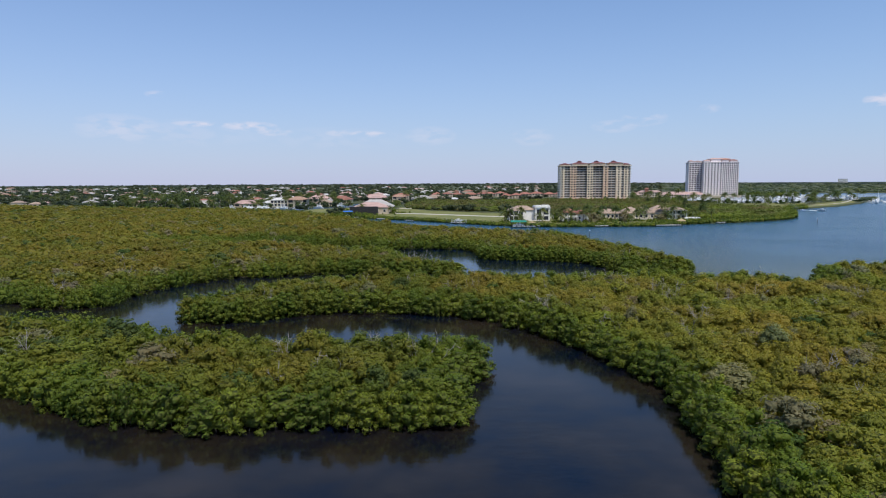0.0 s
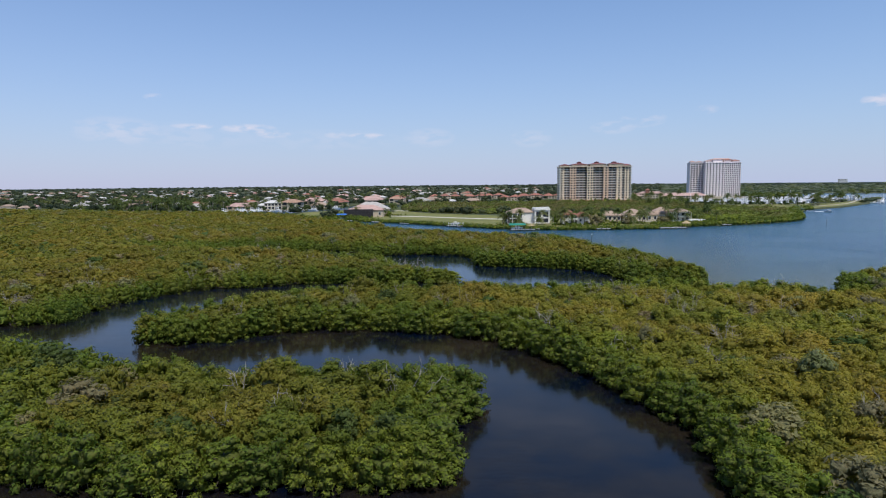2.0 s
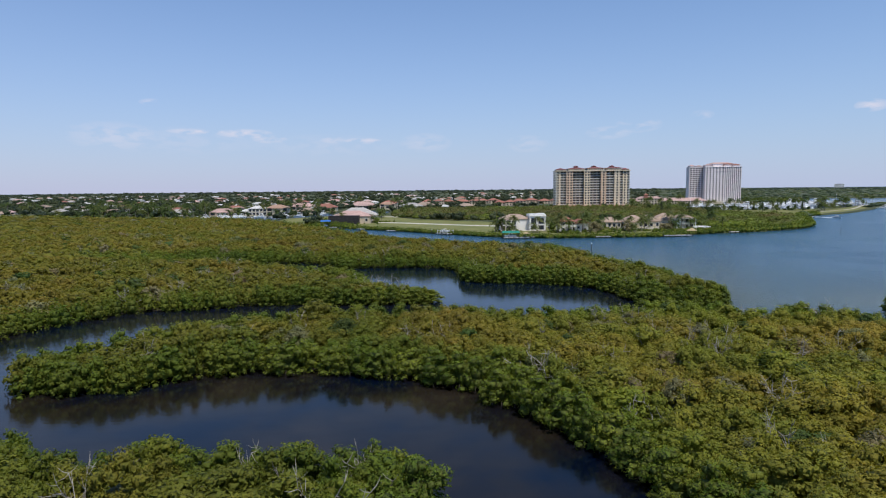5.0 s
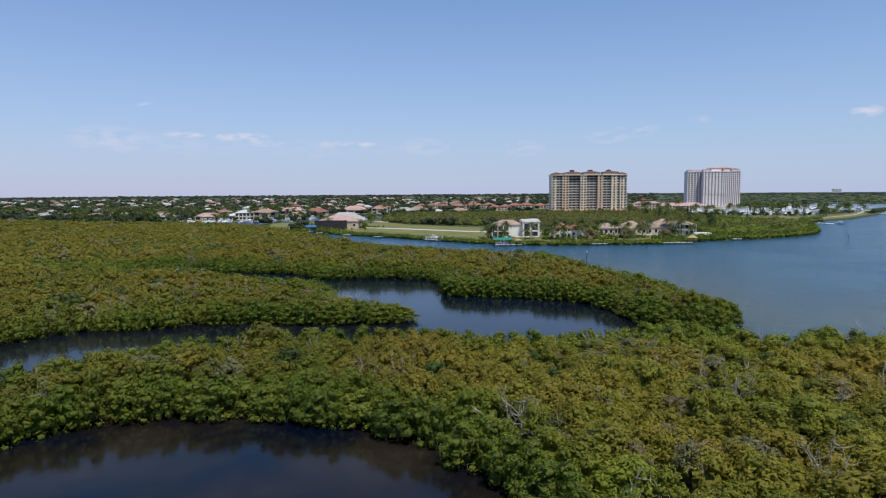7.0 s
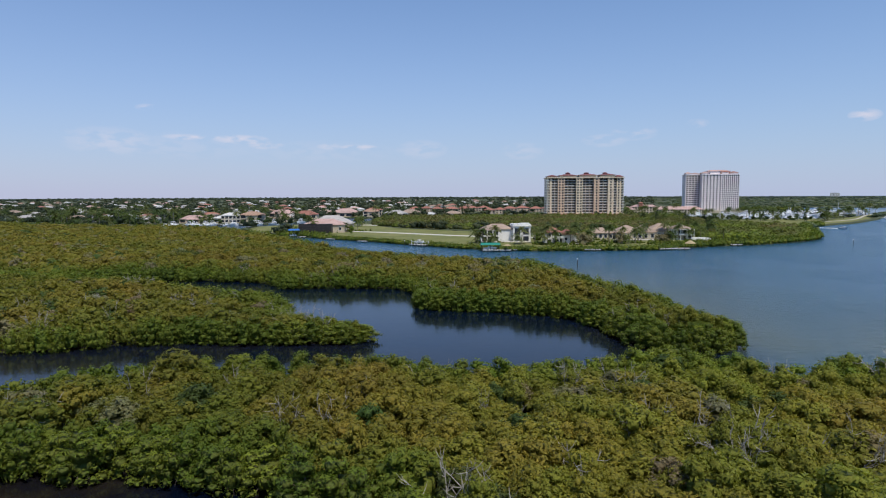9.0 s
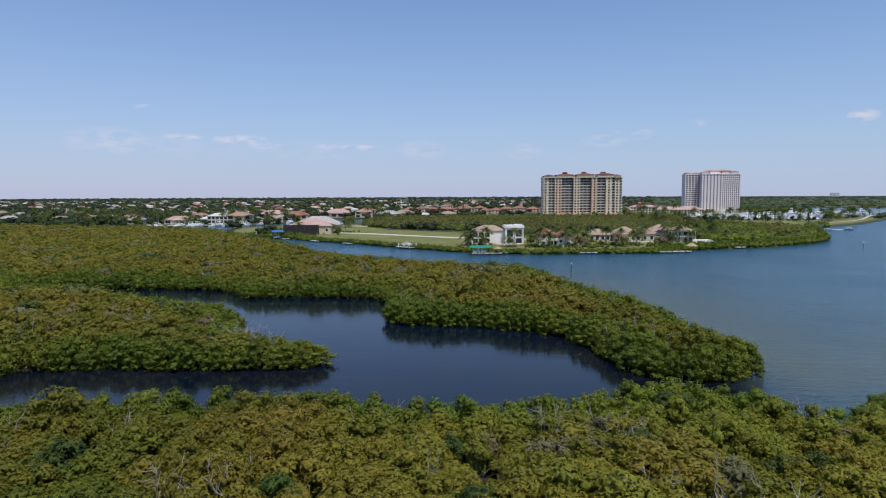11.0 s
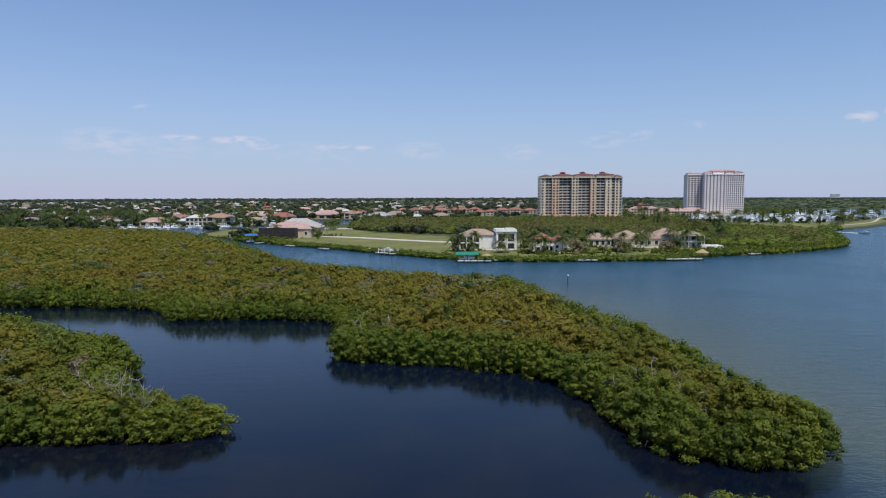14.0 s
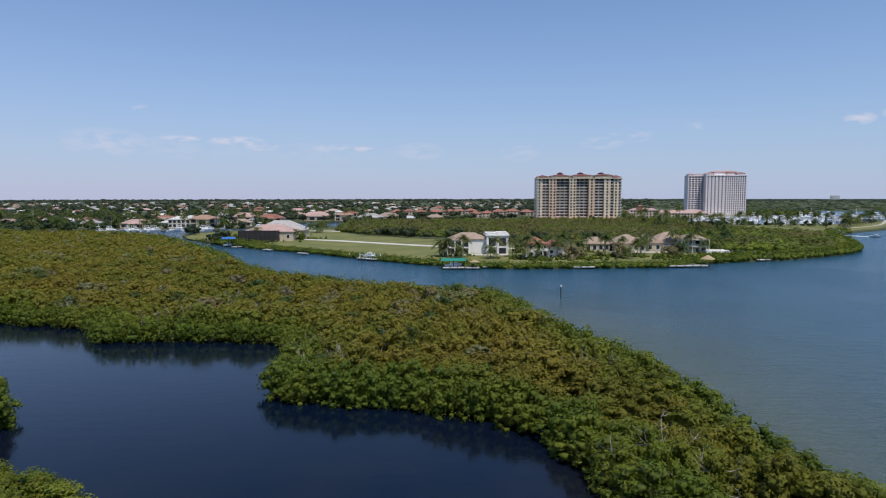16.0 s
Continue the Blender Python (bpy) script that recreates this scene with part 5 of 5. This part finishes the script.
# ---- the ochre tower ----
def ochre_tower(cx, cy, turn):
    root = thing("apartment_tower", "ochre and tan apartment tower with dark balconies and dull red roofs", "apartment building")
    FL, N, Z0 = 3.28, 13, 4.6
    top = Z0 + FL * N
    # bays along the front: x0, x1, depth of the face, kind
    bays = [(-47, -41, 0.0, "w"), (-41, -33, 2.2, "b"), (-33, -25.5, -0.8, "w"), (-25.5, -10.5, 3.6, "b"), (-10.5, -3.5, -1.2, "w"), (-3.5, 11, 3.6, "b"), (11, 17, -0.8, "w"),
            (17, 28, 2.4, "b"), (28, 34.5, -0.6, "w"), (34.5, 39, 2.0, "b"), (39, 47, 0.0, "w")]
    slab = Build().box(-0.5, 0.5, -1.6, 0.1, 0.0, 0.22).box(-0.5, 0.5, -1.6, -1.5, 0.22, 0.8)
    slab = slab.data("balcony", M_WHITE)
    for x0, x1, dep, kind in bays:
        # set-back balcony bays take a darker tan than the projecting bays
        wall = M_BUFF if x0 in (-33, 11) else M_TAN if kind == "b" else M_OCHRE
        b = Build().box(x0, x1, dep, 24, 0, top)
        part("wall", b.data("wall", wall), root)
        for x in (x0, x1):
            if kind == "w" and abs(x) < 46:
                part("pilaster", Build().box(x - 0.3, x + 0.3, dep - 0.25, dep + 0.8, 0, top).data("pilaster", wall), root)
        if kind == "w":
            for s in range(0, N + 1, 4):
                part("string_course", Build().box(x0 - 0.15, x1 + 0.15, dep - 0.2, dep - 0.01, Z0 + s * FL - 0.25, Z0 + s * FL + 0.15).data("string_course", M_CREAM), root)
        for s in range(N):
            z = Z0 + s * FL
            if kind == "w":
                n = 2 if x1 - x0 > 6.5 else 1
                for k in range(n):
                    add_window(root, x0 + (k + 0.5) * (x1 - x0) / n, dep - 0.02, z + 1.6, 1.9, 1.9, 0, False)
            else:
                n = max(1, round((x1 - x0) / 5))
                for k in range(n):
                    x = x0 + (k + 0.5) * (x1 - x0) / n
                    # dark pane that paints the recess shade behind the balcony
                    part("window", LOGGIA_SHADE, root, Matrix.LocRotScale((x, dep - 0.02, z + 1.5), None, ((x1 - x0) / n - 1.1, 1, 2.5)))
                    part("balcony", slab, root, Matrix.LocRotScale((x, dep - 0.05, z), None, ((x1 - x0) / n - 0.35, 1, 1)))
    for s in range(N):
        for k in range(4):
            add_window(root, -47.02, 4 + k * 5.2, Z0 + s * FL + 1.6, 2.4, 1.9, -90, False)
            add_window(root, 47.02, 4 + k * 5.2, Z0 + s * FL + 1.6, 2.4, 1.9, 90, False)
    # corner balconies with white fronts
    for x in (-46.2, 46.2):
        for s in range(N):
            part("balcony", slab, root, Matrix.LocRotScale((x, 0.2, Z0 + s * FL), None, (3.0, 0.9, 1)))
    part("cornice", Build().box(-47.8, 47.8, -1.6, 24.8, top, top + 0.8, 0.2).data("cornice", M_CREAM), root)
    part("podium", Build().box(-50, 50, -5, 26, -0.1, 3.4, 0.3).data("podium", surface("orange_stucco", (0.42, 0.2, 0.11), (0.5, 0.27, 0.16), 0.2, 0.8, 0.004)), root)
    for x0, x1, h in ((-46, -34, 1.2), (-31, -10, 2.2), (-7, 14, 2.6), (18, 37, 2.8), (38, 46, 0.8)):
        part("wall", Build().box(x0, x1, 1, 18, top + 0.8, top + 0.8 + h).data("wall", M_CREAM), root)
        part("roof", Build().hip(x0, x1, 1, 18, top + 0.8 + h, 2.0, 1.0).data("roof", R_RED), root)
    for x in (-20, 3, 26):
        part("lift_house", Build().box(x - 2.5, x + 2.5, 8, 13, top + 4, top + 6.2, 0.2).hip(x - 2.5, x + 2.5, 8, 13, top + 6.2, 1.0).data("lift_house", R_RED), root)
    return place(root, cx, cy, turn, 1.1)


ochre_tower(206, 858, -3)


# ---- the pale hotel tower and its low wing ----
def hotel_tower(cx, cy, turn):
    root = thing("hotel_tower", "pale pink-white hotel tower with terracotta roof caps", "hotel")
    FL, N, Z0 = 2.95, 17, 4.0
    top = Z0 + FL * N
    wings = ((-33, -13, 9.0, 5), (-13, 14, -2.0, 6), (14, 38, 0.0, 9))
    spare = Build()
    pil = Build().box(-0.35, 0.35, -0.3, -0.003, 0, top).data("pilaster", M_PINKW)
    for x0, x1, dep, n in wings:
        b = Build().box(x0, x1, dep, 30, 0, top)
        for k in range(n + 1):
            part("pilaster", pil, root, pose(x0 + k * (x1 - x0) / n, dep, 0))
        for s in (0, 6, 15):
            part("string_course", Build().box(x0 - 0.2, x1 + 0.2, dep - 0.45, dep - 0.01, Z0 + s * FL - 0.3, Z0 + s * FL + 0.1).data("string_course", M_PINKW), root)
        part("wall", b.data("wall", M_PINKW), root)
        for s in range(N):
            for k in range(n):
                x, w, z = x0 + (k + 0.5) * (x1 - x0) / n, (x1 - x0) / n * 0.36, Z0 + s * FL
                if dep == 9.0:
                    spare.box(x - w, x + w, dep - 0.05, dep + 0.05, z + 0.5, z + 2.3)
                else:
                    add_window(root, x, dep - 0.02, z + 1.4, w * (1.3 if dep == 0.0 else 1.0), 2.0, 0, False)
        part("cornice", Build().box(x0 - 0.6, x1 + 0.6, dep - 0.8, 30.5, top, top + 0.9, 0.2).data("cornice", M_PINKW), root)
    tagged(part("window", spare.data("window", M_GLASS), root), kind="stuff")
    for x0, x1, y0, h in ((-32.5, -26, 10, 1.4), (-24, -14, 10, 0.8), (-13, -4, 0, 1.8), (-2, 12, 2, 4.2), (15, 24, 3, 3.0), (27, 37, 3, 2.2), (-2, 30, 14, 4.6)):
        part("wall", Build().box(x0, x1, y0, y0 + 12, top + 0.9, top + 0.9 + h).data("wall", M_PINKW), root)
        part("roof", Build().hip(x0, x1, y0, y0 + 12, top + 0.9 + h, 1.8, 0.8).data("roof", R_MAUVE if x0 < 0 else R_TERRA), root)
    part("podium", Build().box(-42, 42, -9, 32, -0.1, 3.8, 0.3).data("podium", M_CREAM), root)
    return place(root, cx, cy, turn, 1.1)


hotel_tower(418, 985, -8)
low = house("hotel_wing", "low pink-roofed hotel wing with rows of arches", [(-52, -20, -9, 8, 5.5, 4.2, 2), (-24, 12, -3, 10, 9.0, 3.0, 3), (8, 72, -9, 8, 5.5, 4.2, 2)], M_CREAM, R_MAUVE,
            framed=False, win=(2.0, 1.8), gap=3.6, door=False)
place(low, 322, 965, -8)
part("turret", Build().box(-14, -9, -4, 1, 9.8, 14.5).hip(-14, -9, -4, 1, 14.5, 1.8).data("turret", R_TERRA), low)

far_block = place(house("office_block", "pale slab block far off above the woods", [(-24, 24, -8, 8, 24, 0, 5)], M_WHITE, R_GREY, framed=False, win=(3, 2), gap=6, door=False), 2330, 3700, -32)


# ---- docks, lifts, boats, markers ----
def dock(name, label, x, y, turn, w, d, piles=True, z=1.0):
    """A plank dock on piles."""
    root = thing(name, label, "dock", "docks along the shore")
    many = max(2, int(w / 0.85))
    plank = Build().box(-w / many / 2 + 0.03, w / many / 2 - 0.03, -d / 2, d / 2, z - 0.08, z).data("plank", M_WOOD)
    for k in range(many):
        part("plank", plank, root, pose(-w / 2 + (k + 0.5) * w / many, 0, 0))
    part("beam", Build().box(-w / 2, w / 2, -d / 2 + 0.1, -d / 2 + 0.3, z - 0.4, z - 0.08).box(-w / 2, w / 2, d / 2 - 0.3, d / 2 - 0.1, z - 0.4, z - 0.08).data("beam", M_WOOD), root)
    pile = Build().tube([(0, 0, -2.0), (0, 0, z + 0.55)], [0.17, 0.15], 7).data("post", M_DARKPILE)
    n = max(2, int(w / 3))
    for k in range(n + 1):
        for s in (-1, 1):
            part("post", pile, root, pose(-w / 2 + k * w / n, s * (d / 2 + 0.1), 0))
    root.matrix_basis = pose(x, y, 0, 0, 0, turn)
    return root


def boat_lift(x, y, turn, cloth, label, half=5.2, high=4.0):
    """A boat lift: posts that carry a cloth roof over a cradle."""
    root = thing("boat_lift", label, "boat lift")
    post = Build().tube([(0, 0, -2), (0, 0, high)], [0.16, 0.14], 7).data("post", M_DARKPILE)
    for px in (-half + 0.8, 0, half - 0.8):
        for py in (-1.9, 1.9):
            part("post", post, root, pose(px, py, 0))
    b = Build()
    b.add([(-half, -2.6, high), (half, -2.6, high), (half, 2.6, high), (-half, 2.6, high), (-half + 0.4, -0.4, high + 1.0), (half - 0.4, -0.4, high + 1.0), (half - 0.4, 0.4, high + 1.0), (-half + 0.4, 0.4, high + 1.0)],
          [(3, 2, 1, 0), (4, 5, 6, 7), (0, 1, 5, 4), (1, 2, 6, 5), (2, 3, 7, 6), (3, 0, 4, 7)])
    part("awning", b.data("awning", cloth), root)
    for px in (-half + 1.6, half - 1.9):
        part("cradle", Build().box(px, px + 0.3, -1.9, 1.9, 1.0, 1.2).data("cradle", M_METAL), root)
    root.matrix_basis = pose(x, y, 0, 0, 0, turn)
    return root


def motor_boat(L, label, high=1.0, name="motor_boat", group="boats of the marina"):
    """A boat: a flared hull, a cabin, a windscreen and a flying bridge or top."""
    root = thing(name, label, "boat", group)
    v, f, n = [], [], 7
    for i in range(n):
        t = i / (n - 1)
        w = L * 0.16 * (1.0 if t < 0.55 else math.sqrt(max(0.0, 1 - ((t - 0.55) / 0.45) ** 2)) * 0.97 + 0.03)
        sheer = L * (0.105 + 0.05 * t * t)
        x = -L / 2 + L * t
        v += [(x, -w, sheer), (x - (0 if t < 0.9 else L * 0.05), -w * 0.72, -0.15), (x - (0 if t < 0.9 else L * 0.05), w * 0.72, -0.15), (x, w, sheer)]
    for i in range(n - 1):
        o = i * 4
        f += [(o, o + 1, o + 5, o + 4), (o + 1, o + 2, o + 6, o + 5), (o + 2, o + 3, o + 7, o + 6), (o + 3, o, o + 4, o + 7)]
    f += [(0, 3, 2, 1), (n * 4 - 4, n * 4 - 3, n * 4 - 2, n * 4 - 1)]
    part("hull", Build().add(v, f).data("hull", M_GEL), root)
    z = L * 0.115
    part("cabin", Build().box(-L * 0.18, L * 0.22, -L * 0.11, L * 0.11, z, z + L * 0.10 * high, L * 0.02).data("cabin", M_GEL), root)
    part("windscreen", Build().box(-L * 0.14, L * 0.225, -L * 0.113, L * 0.113, z + L * 0.045 * high, z + L * 0.075 * high).data("windscreen", M_GLASS), root)
    part("top", Build().box(-L * 0.16, L * 0.08, -L * 0.10, L * 0.10, z + L * 0.19 * high, z + L * 0.205 * high, L * 0.005).box(-L * 0.15, -L * 0.14, -L * 0.09, -L * 0.08, z, z + L * 0.19 * high)
         .box(-L * 0.15, -L * 0.14, L * 0.08, L * 0.09, z, z + L * 0.19 * high).box(L * 0.05, L * 0.06, -L * 0.09, -L * 0.08, z, z + L * 0.19 * high).box(L * 0.05, L * 0.06, L * 0.08, L * 0.09, z, z + L * 0.19 * high).data("top", M_GEL), root)
    return root


def float_at(ob, x, y, turn, z=0.12):
    ob.matrix_basis = pose(x, y, z, 0, 0, turn)
    return ob


boat_lift(49, 408, 0, M_GREENCLOTH, "boat lift with a green cloth roof over dark piles", high=3.4)
float_at(motor_boat(7.0, "small white boat hanging under a green cloth roof", group="boats at private docks"), 49, 408, 4, 1.1)
dock("dock", "grey plank dock beside a green-roofed boat lift", 52, 404.5, 0, 15, 2.0)
dock("dock", "narrow grey plank dock along the bushes", 65, 408, 0, 10, 1.6)
umbrella = thing("umbrella", "beige thatched sunshade over a dock", "sunshade")
part("pole", Build().tube([(0, 0, 0), (0, 0, 2.6)], [0.06, 0.05], 6).data("pole", M_WOOD), umbrella)
part("canopy", Build().tube([(0, 0, 2.1), (0, 0, 2.4), (0, 0, 3.0)], [2.1, 1.5, 0.1], 14).data("canopy", M_THATCH), umbrella)
umbrella.matrix_basis = pose(57.5, 405, 1.0)
boat_lift(-78, 521, 20, M_BLUECLOTH, "boat lift with a blue cloth roof on dark posts", 3.9, 4.9)
float_at(motor_boat(6.0, "small white boat in a lift under a blue roof", group="boats at private docks"), -78, 521, 24, 1.1)
dock("dock", "plank dock beside a blue-roofed boat lift", -70, 515, 40, 9, 1.8)
dock("dock", "plank dock with white post caps and a lift", 10.5, 442, -38, 12, 2.2)
dock("dock", "small low plank dock among shore bushes", 102, 405.5, 0, 9, 1.8)
dock("dock", "long plank dock beside a thatched hut", 146, 409, 3, 17, 2.6)
dock("dock", "narrow plank dock with white rails", 133, 411, 3, 9, 1.6)
dock("dock", "small dark dock at a wooded shore", 190, 432, 18, 7, 2.0)
dock("dock", "small plank dock below a lawn", -25, 471, -38, 7, 2.0)
dock("dock", "small plank dock below a hedge", -48, 492, -40, 7, 2.0)
for x, y, a in ((-222, 686, 80), (-204, 689, 80), (-186, 692, 80), (-166, 696, 75), (-146, 704, 60)):
    dock("dock", "grey plank dock below a canal seawall", x, y, a, 9, 2.0)
hut = thing("tiki_hut", "thatched hut on posts at a dock's end", "hut")
post = Build().tube([(0, 0, -1), (0, 0, 3.0)], [0.12, 0.1], 7).data("post", M_DARKPILE)
for px in (-1.6, 1.6):
    for py in (-1.6, 1.6):
        part("post", post, hut, pose(px, py, 0))
part("thatch", Build().tube([(0, 0, 2.7), (0, 0, 3.3), (0, 0, 4.4)], [3.0, 2.1, 0.15], 12).data("thatch", M_THATCH), hut)
hut.matrix_basis = pose(155.5, 411.5, 0.6)
b = Build()
capped = Build().tube([(0, 0, -2), (0, 0, 3.0)], [0.17, 0.16], 7).data("post", M_GEL)
davits = thing("boat_cradle", "white posts of a boat cradle beside a dock", "boat lift")
for k in range(6):
    part("post", capped, davits, pose(-5 + 2 * k, (k % 2) * 3.4, 0))
part("beam", Build().box(-5.2, 5.2, -0.1, 0.1, 2.2, 2.4).box(-5.2, 5.2, 3.3, 3.5, 2.2, 2.4).data("beam", M_GEL), davits)
davits.matrix_basis = pose(10.5, 443.5, 0, 0, 0, -38)
float_at(motor_boat(7.0, "small white boat resting in a cradle", group="boats at private docks"), 11.5, 445, -38, 1.3)
marker = Build().tube([(0, 0, -2), (0, 0, 3.4)], [0.16, 0.14], 8).data("channel_marker", M_DARKPILE)
cap = Build().tube([(0, 0, 3.38), (0, 0, 3.5), (0, 0, 3.85)], [0.22, 0.2, 0.05], 8).data("cap", M_GEL)
for x, y in ((77.7, 333), (254, 428), (3, 437), (9, 433), (14, 430)):
    ob = thing("channel_marker", "dark wooden channel post with a pale cap in the water", "post", "posts in the water", m=pose(x, y, 0))
    part("post", marker, ob)
    part("cap", cap, ob)

# the boat that runs up the bay, with its wake
speed = float_at(motor_boat(8.4, "white motor boat running with a foaming wake", 0.6, name="speed_boat", group="boats on the bay"), 354, 590, -75, 0.25)
M_FOAM = surface("foam", (0.5, 0.54, 0.57), (0.8, 0.82, 0.84), 0.8, 0.9, 0.03)
b = Build()
g_ = np.random.default_rng(2)
for k in range(150):
    t = g_.uniform(0, 1) ** 1.6
    s = (-1) ** k
    cx, cy = -4.0 - 34 * t, s * (0.9 + 6.5 * t) * g_.uniform(0.4, 1.05)
    r = (1.0 - 0.75 * t) * g_.uniform(0.5, 1.1)
    ring = [(cx + 1.9 * r * math.cos(a), cy + 0.7 * r * math.sin(a), 0.03 + 0.001 * (k % 40)) for a in np.linspace(0, 5.6, 7)]
    b.add(ring + [(cx, cy, 0.16 * r + 0.04)], [(i, (i + 1) % 7, 7) for i in range(7)])
wake = tagged(new("wake", b.data("wake", M_FOAM)), "white foam trail behind a motor boat", "foam", kind="stuff")
wake.matrix_basis = pose(354, 590, 0, 0, 0, -75)

# marina
FLEET = [motor_boat(9, "white motor boat moored in a marina"), motor_boat(13, "white cabin cruiser moored in a marina", 1.2), motor_boat(18, "tall white motor yacht moored in a marina", 1.5)]
sail = thing("sailing_boat", "white sailing boat with a bare mast in a marina", "boat", "boats of the marina")
src = motor_boat(12, "x", 0.5)
for o in list(src.children):
    if not o.name.startswith("top"):
        o.parent = sail
    else:
        bpy.data.objects.remove(o)
bpy.data.objects.remove(src)
part("mast", Build().tube([(0.8, 0, 1.2), (0.8, 0, 17)], [0.14, 0.09], 6).box(-3.6, 0.8, -0.08, 0.08, 2.6, 2.8).data("mast", M_GEL), sail)
FLEET.append(sail)
started = [False] * 4
g_ = np.random.default_rng(9)
berths = []
for k in range(2600):
    x, y = g_.uniform(290, 610), g_.uniform(755, 1010)
    if len(berths) >= 175:
        break
    p = np.array([[x, y]])
    if inside(p, MAINLAND)[0] or shore_distance(p, MAINLAND)[0] < 4 or any((x - a) ** 2 + ((y - c) * 0.6) ** 2 < 30 for a, c in berths):
        continue
    berths.append((x, y))
for k in range(22):
    q = np.array([[312 + 5.6 * k, 796 - 1.1 * k + (k % 3) * 5]])
    if not inside(q, MAINLAND)[0] and shore_distance(q, MAINLAND)[0] > 2.5:
        berths.append(tuple(q[0]))
for x, y in berths + [(-234, 680), (-227, 682), (-213, 684), (-198, 686), (-179, 689), (-160, 693), (-151, 698), (-137, 704), (-120, 745), (-208, 685), (-192, 687), (-173, 690), (-155, 695)]:
    k = int(g_.choice((0, 0, 0, 0, 0, 0, 0, 0, 0, 0, 1, 1, 1, 1, 1, 1, 1, 1, 1, 1, 1, 2, 2, 3)))
    if x < 0:
        k = int(g_.integers(2))
    m = pose(x, y, 0.12, 0, 0, float(g_.choice((62, 242, -28))) + g_.uniform(-4, 4))
    if started[k]:
        copy_thing(FLEET[k], m)
    else:
        FLEET[k].matrix_basis, started[k] = m, True
for k in range(7):
    dock("dock", "long white floating dock in a marina", 330 + 34 * k, 815 + 18 * k, 62, 30, 2.0, z=0.7)
